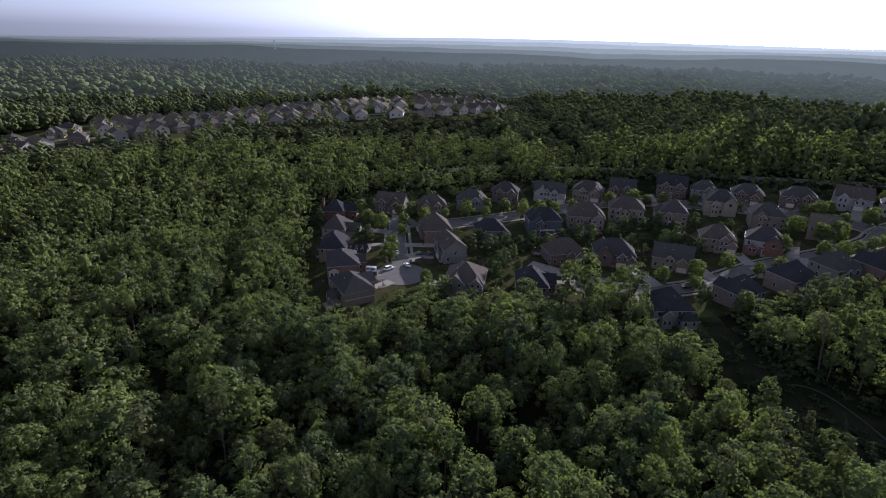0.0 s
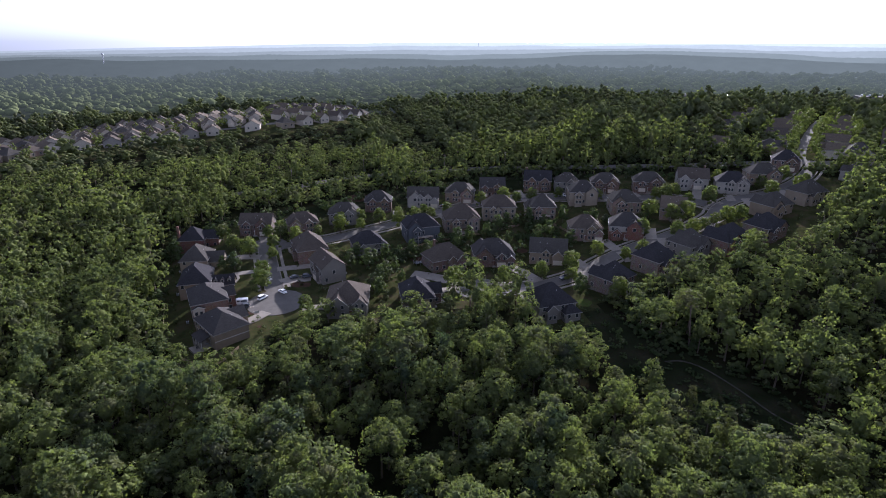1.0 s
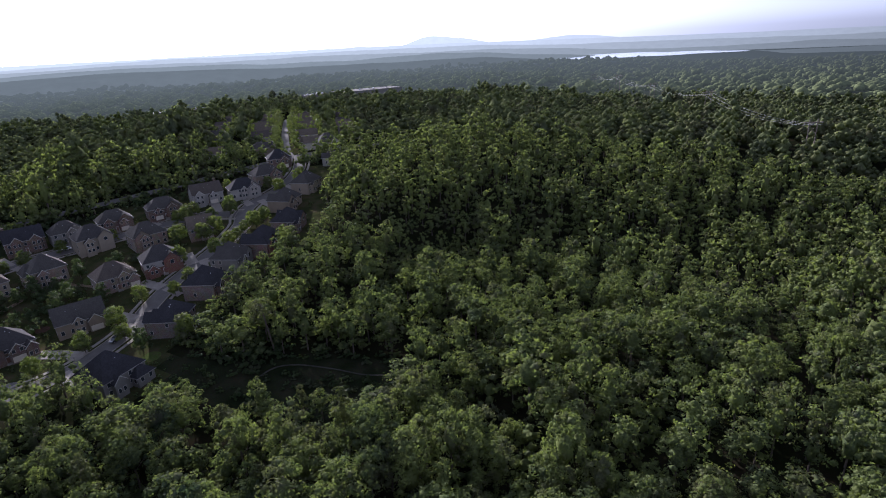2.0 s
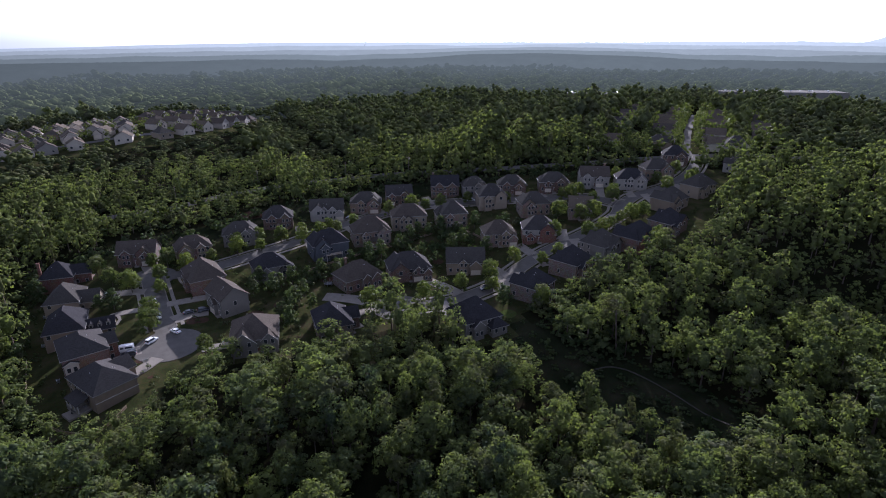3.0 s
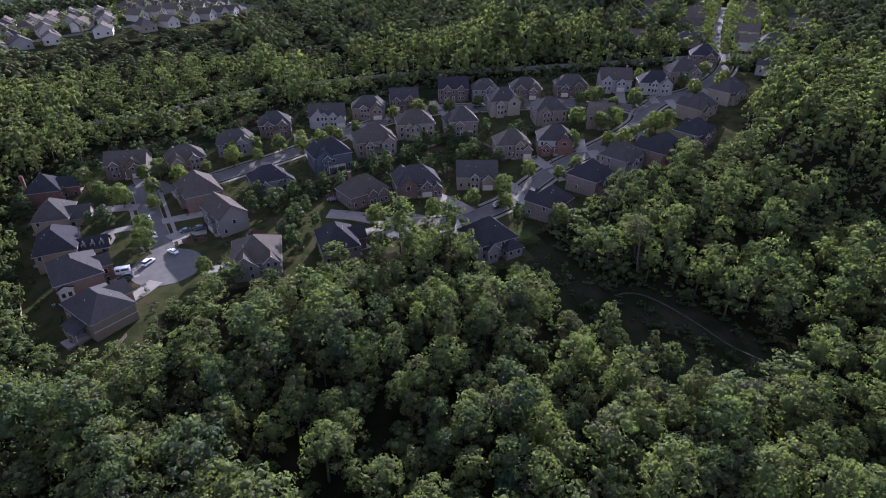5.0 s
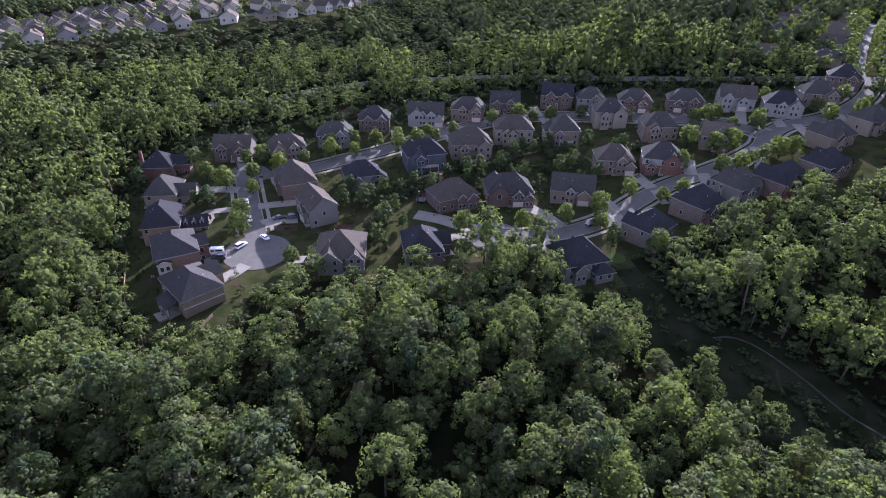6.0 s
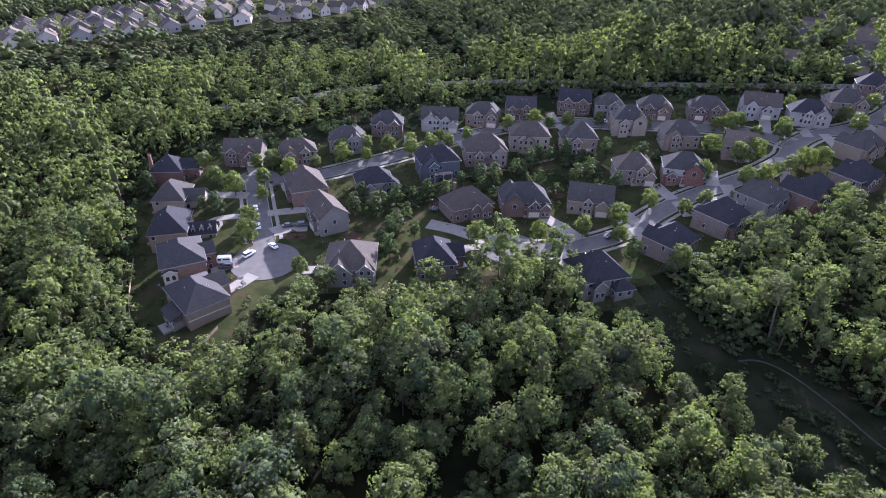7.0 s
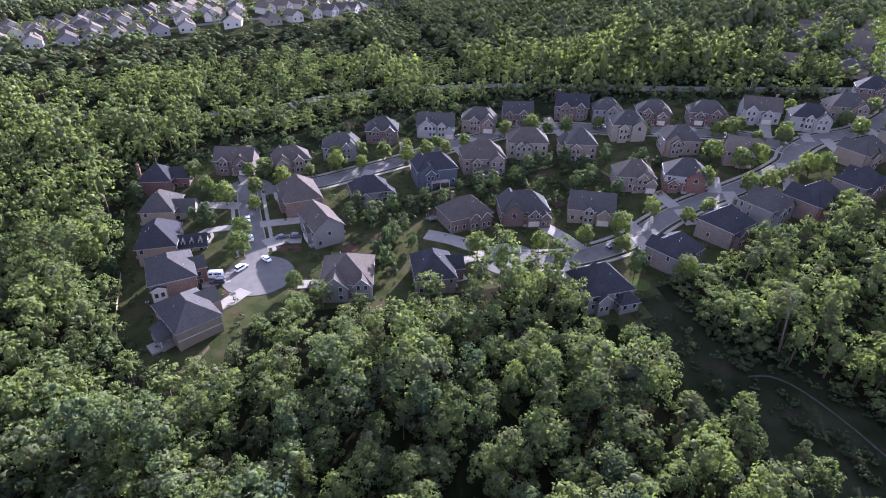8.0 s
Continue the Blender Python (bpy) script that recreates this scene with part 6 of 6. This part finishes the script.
# ---- the far settlement ----
def small_house(seed):
    """One of the close-set far houses: two blocks, garage door, windows."""
    rng = random.Random(seed)
    wall, roof = (SIDE_PALE, SIDE_CREAM, SIDE_WHITE, SIDE_PALE, BRICK_TAN)[seed % 5], (ROOF_TAN, ROOF_GREY, ROOF_BROWN, ROOF_TAN, ROOF_BROWN)[seed % 5]
    root = tagged(new("house"), ("pale cream", "tan", "white", "pale cream", "tan brick")[seed % 5] + " two-storey house in the far close-set rows", "house", "houses of the far settlement")
    w, d = rng.uniform(12, 13.5), rng.uniform(12, 14)
    block(root, 0, 0, 90, d, w, 4.6, wall, roof, ("gable", "hip", "gable", "gable", "hip")[seed % 5], 0.62)
    bay(root, -w * 0.2, w * 0.5, 2.5, 4.0, 3.4 + (seed % 2) * 1.8, 0, w, d, wall, roof, garage=True)
    for face in (0, 2):
        row_of_windows(root, 0, 0, 0, w, d, 4.6, face, gap=5.2, w_size=1.5)
    return root


def plant_suburb():
    protos = [small_house(k) for k in range(5)]
    rng = random.Random(77)
    used, taken = set(), []
    for far in FAR_STREETS:
        pts = curve_points(far, 15.5)
        for a, b in zip(pts, pts[1:]):
            way = (b - a).normalized()
            for s in (-1, 1):
                p = a + Vector((-way.y, way.x)) * s * 16
                if any((p - q).length < 13.5 for q in taken) or any(near_line(p.x, p.y, o) < 11 for o in FAR_STREETS):
                    continue
                taken.append(p)
                k = rng.randrange(5)
                m = pose(p.x, p.y, land(p.x, p.y) + 0.3, 0, 0, math.degrees(math.atan2(way.y, way.x)) + (0 if s > 0 else 180) + rng.uniform(-5, 5))
                if k not in used:
                    used.add(k)
                    protos[k].matrix_basis = m
                else:
                    copy_thing(protos[k], m)
    # rows along the boulevard
    for x, y, turn in BOULEVARD_PLOTS:
        if near_line(x, y, MAIN_ROAD) > 12:
            copy_thing(protos[rng.randrange(5)], pose(x + rng.uniform(-1, 1), y + rng.uniform(-1, 1), land(x, y) + 0.3, 0, 0, turn + rng.uniform(-4, 4)))
    for k in range(5):
        if k not in used:
            protos[k].matrix_basis = pose(-330 + 14 * k, 600, land(-330, 600), 0, 0, 20)
    rows = []
    for far in FAR_STREETS:
        for p in curve_points(far, 17.0):
            x, y = p.x + rng.uniform(4.5, 7.5), p.y + rng.uniform(4.5, 7.5)
            rows.append((x, y, land(x, y), 0.0, rng.uniform(0.8, 1.4), rng.uniform(0.8, 1.4), rng.randrange(4)))
    # garden trees behind and between the far houses
    for q in taken:
        for _ in range(2):
            a, d = rng.uniform(0, 6.28), rng.uniform(10, 16)
            x, y = q.x + d * math.cos(a), q.y + d * math.sin(a)
            if min(near_line(x, y, o) for o in FAR_STREETS) > 7 and all(math.hypot(x - o.x, y - o.y) > 8.5 for o in taken):
                rows.append((x, y, land(x, y), a, rng.uniform(0.8, 1.4), rng.uniform(0.7, 1.3), rng.randrange(4)))
    for p in curve_points(BOULEVARD, 6.5):
        for d in (-1, 1):
            if rng.random() < 0.12:
                continue
            x, y = p.x + rng.uniform(3.6, 7.0) * d + rng.uniform(-1, 1), p.y - 3.8 * d
            rows.append((x, y, land(x, y), 0.0, rng.uniform(1.0, 1.6), rng.uniform(1.0, 1.6), rng.randrange(4)))
    for px, py, _ in BOULEVARD_PLOTS:
        for _ in range(7):
            a, d = rng.uniform(0, 6.28), rng.uniform(9, 14)
            x, y = px + d * math.cos(a), py + d * math.sin(a)
            if near_line(x, y, BOULEVARD) > 6 and near_line(x, y, MAIN_ROAD) > 6 and all(math.hypot(x - qx, y - qy) > 8 for qx, qy, _ in BOULEVARD_PLOTS):
                rows.append((x, y, land(x, y), a, rng.uniform(1.0, 1.7), rng.uniform(1.0, 1.9), rng.randrange(4)))
    joined("far_street_trees", [crown(140 + k, 7, 9, 0.5, 2.6, 5.2, 1.8, 0.9) for k in range(4)], rows, (LEAF_STREET,), "small round trees along the far streets", "trees")


plant_suburb()


# ---- flat-roofed buildings beyond the junction ----
def flat_building(x, y, yaw, w, d, h, label):
    root = tagged(new("commercial_building"), label, "building", "flat-roofed buildings")
    root.matrix_basis = pose(x, y, land(x, y), 0, 0, yaw)
    part("wall", mesh_of(boxes((-w / 2, w / 2, -d / 2, d / 2, -3, h)), "wall", SIDE_GREY), root)
    part("roof", mesh_of(boxes((-w / 2 + 0.3, w / 2 - 0.3, -d / 2 + 0.3, d / 2 - 0.3, h - 0.1, h + 0.1)), "roof", ASPHALT), root, "grey gravelled flat roof")
    for k in range(4):
        u = (k - 1.5) * w / 4.5
        part("roof_unit", mesh_of(boxes((u - 1.2, u + 1.2, -1, 1, h + 0.1, h + 1.5)), "roof_unit", METAL), root, "grey air unit")
    for k in range(int(w / 6)):
        add_window(root, -w / 2 + 3 + 6 * k, -d / 2 - 0.02, 1.0, 0, 3.5, 2.2)


for x, y, yaw, w, d, h in COMMERCE:
    flat_building(x, y, yaw, w, d, h, "long pale flat-roofed building far beyond the wood")


# ---- small things in the gardens ----
def basketball_hoop(x, y, yaw):
    root = tagged(new("basketball_hoop"), "basketball hoop with white backboard on a dark post", "basketball hoop", "basketball hoops")
    root.matrix_basis = pose(x, y, land(x, y), 0, 0, yaw)
    bm = bmesh.new()
    tube(bm, (0, 0.5, 0), (0, 0.1, 3.2), 0.08, 0.06, 8)
    part("post", mesh_of(bm, "post", SHUTTER), root)
    part("backboard", mesh_of(boxes((-0.9, 0.9, -0.06, 0.0, 2.8, 3.9)), "backboard", TRIM), root, "white backboard")
    bm = bmesh.new()
    for k in range(12):
        a, b = k * math.pi / 6, (k + 1) * math.pi / 6
        tube(bm, (0.23 * math.cos(a), -0.35 + 0.23 * math.sin(a), 3.05), (0.23 * math.cos(b), -0.35 + 0.23 * math.sin(b), 3.05), 0.02, 0.02, 5)
    part("ring", mesh_of(bm, "ring", LAMP_RED), root, "red ring")


basketball_hoop(-23.0, 211.0, 200)
basketball_hoop(1.0, 213.0, 110)


def trampoline(x, y):
    root = tagged(new("trampoline"), "round dark trampoline on the grass", "trampoline")
    root.matrix_basis = pose(x, y, land(x, y))
    bm = bmesh.new()
    tube(bm, (0, 0, 0.78), (0, 0, 0.84), 1.95, 1.95, 24)
    part("mat", mesh_of(bm, "mat", SHUTTER), root)
    for k in range(6):
        a = k * math.pi / 3
        bm = bmesh.new()
        tube(bm, (2.0 * math.cos(a), 2.0 * math.sin(a), 0), (2.0 * math.cos(a), 2.0 * math.sin(a), 2.4), 0.04, 0.04, 6)
        part("pole", mesh_of(bm, "pole", METAL), root)


trampoline(47.5, 250.5)


def patio_set(x, y, yaw):
    z = land(x, y) + 0.32
    table = tagged(new("patio_table"), "round dark patio table on concrete", "table")
    table.matrix_basis = pose(x, y, z, 0, 0, yaw)
    bm = bmesh.new()
    tube(bm, (0, 0, 0.7), (0, 0, 0.75), 0.7, 0.7, 18)
    part("tabletop", mesh_of(bm, "tabletop", SHUTTER), table)
    bm = bmesh.new()
    tube(bm, (0, 0, 0), (0, 0, 0.7), 0.2, 0.06, 8)
    part("leg", mesh_of(bm, "leg", SHUTTER), table)
    chair = None
    for k in range(4):
        m = pose(x, y, z, 0, 0, yaw + 90 * k + 20) @ pose(0, -1.05, 0)
        if chair is None:
            chair = tagged(new("patio_chair"), "dark metal patio chair at the round table", "chair", "patio chairs")
            chair.matrix_basis = m
            part("seat", mesh_of(boxes((-0.25, 0.25, -0.25, 0.25, 0.4, 0.46)), "seat", SHUTTER), chair)
            part("backrest", mesh_of(boxes((-0.25, 0.25, -0.28, -0.23, 0.46, 0.95)), "backrest", SHUTTER), chair)
            for lx in (-0.21, 0.21):
                for ly in (-0.21, 0.21):
                    part("leg", mesh_of(boxes((lx - 0.02, lx + 0.02, ly - 0.02, ly + 0.02, 0, 0.4)), "leg", SHUTTER), chair)
        else:
            copy_thing(chair, m)
    grill = tagged(new("grill"), "black lidded barbecue grill on the patio", "grill")
    grill.matrix_basis = pose(x + 2.4, y + 0.6, z, 0, 0, yaw)
    part("cabinet", mesh_of(boxes((-0.5, 0.5, -0.28, 0.28, 0, 0.85)), "cabinet", SHUTTER), grill)
    bm = bmesh.new()
    tube(bm, (-0.5, 0, 0.88), (0.5, 0, 0.88), 0.3, 0.3, 12)
    part("lid", mesh_of(bm, "lid", METAL), grill, "dull metal lid")


patio_set(-41.6, 196.0, 30)


def air_unit(x, y, yaw):
    root = tagged(new("air_conditioner"), "grey boxy air conditioner beside a house wall", "air conditioner", "air conditioners")
    root.matrix_basis = pose(x, y, land(x, y), 0, 0, yaw)
    part("case", mesh_of(boxes((-0.45, 0.45, -0.45, 0.45, 0.05, 0.95)), "case", METAL), root)
    bm = bmesh.new()
    tube(bm, (0, 0, 0.95), (0, 0, 1.0), 0.38, 0.38, 14)
    part("grille", mesh_of(bm, "grille", SHUTTER), root, "dark round grille")


for x, y, a in ((-49.5, 219, 14), (-58.5, 249, 2), (-61.5, 273, -6), (13.3, 247, 18), (49.0, 212, 0), (70.0, 246, 14), (95, 247, -10), (98, 190, 4), (118, 192, 26), (66, 279, 3), (94, 286, -6), (117, 296, -14)):
    air_unit(x, y, a)


def fence(pts, label):
    """Boarded garden fence: posts, rails and boards as parts."""
    root = tagged(new("fence"), label, "fence", "garden fences")
    line = [Vector(p) for p in pts]
    for a, b in zip(line, line[1:]):
        n = max(1, int((b - a).length / 2.4))
        for k in range(n):
            p, q = a.lerp(b, k / n), a.lerp(b, (k + 1) / n)
            zp, zq = land(p.x, p.y), land(q.x, q.y)
            part("post", mesh_of(boxes((p.x - 0.06, p.x + 0.06, p.y - 0.06, p.y + 0.06, zp - 0.3, zp + 1.35)), "post", WOOD), root)
            side = Vector((-(q - p).y, (q - p).x)).normalized() * 0.03
            for z0 in (0.15, 0.75):
                bm = bmesh.new()
                vs = [bm.verts.new((c.x + s * side.x, c.y + s * side.y, z + h)) for c, z in ((p, zp), (q, zq)) for s in (-1, 1) for h in (z0, z0 + 0.45)]
                bmesh.ops.convex_hull(bm, input=vs)
                part("board", mesh_of(bm, "board", WOOD), root)


fence([(127, 281), (131, 264), (149, 259), (152, 273)], "weathered timber fence round a garden lawn")
fence([(-62, 240), (-57.8, 215), (-54.8, 204), (-49.4, 194.4), (-43.8, 187.6), (-39, 184), (-34.8, 183), (-31, 186), (-28, 191)], "low timber fence along the wood")
fence([(28, 262), (44, 268), (70, 276), (92, 279), (112, 283)], "weathered timber fence between the gardens")


def mailbox(x, y, yaw):
    root = tagged(new("mailbox"), "dark mailbox on a short post at the kerb", "mailbox", "mailboxes")
    root.matrix_basis = pose(x, y, land(x, y) + 0.1, 0, 0, yaw)
    part("post", mesh_of(boxes((-0.05, 0.05, -0.05, 0.05, -0.2, 1.0)), "post", WOOD), root)
    bm = boxes((-0.13, 0.13, -0.28, 0.28, 1.0, 1.2))
    tube(bm, (0, -0.28, 1.2), (0, 0.28, 1.2), 0.13, 0.13, 10)
    part("box", mesh_of(bm, "box", SHUTTER), root)


for x, y, a in ((-14.2, 241, 90), (-24.6, 255, 90), (-12, 248, 90), (92, 217.8, 10), (123, 226, 30), (146, 236.5, 20), (52, 311, 30), (95, 328, 10), (133, 325, -20)):
    mailbox(x, y, a)

# planting beds of bare clay and mulch
for x, y, r in ((-8, 240.5, 2.6), (-4.5, 239.5, 2.2), (14.5, 236, 3.2), (9, 229, 2.4), (48, 256, 3.0), (-25.6, 217.8, 1.6), (25, 240, 3.0), (101, 252, 2.6), (92, 262, 3.2), (-22, 205.5, 1.0)):
    disc("planting_bed", x, y, r, CLAY, 0.05, "bed of bare clay and mulch in a lawn", "bed")
# the fenced mown lawn; the two smaller discs paint sunlit patches of grass
for x, y, r in ((139.5, 269.0, 8.5), (104.0, 192.5, 3.2), (291, 277, 5.0)):
    disc("lawn", x, y, r, MOWN_SUNLIT, 0.05, "bright green grass, mown lawn and painted sunlit patches", "lawn")
# a clay bank above the upper row of gardens
disc("clay_bank", 30, 352, 7.0, CLAY, 0.06, "bare reddish clay on the bank below the through road", "bank")
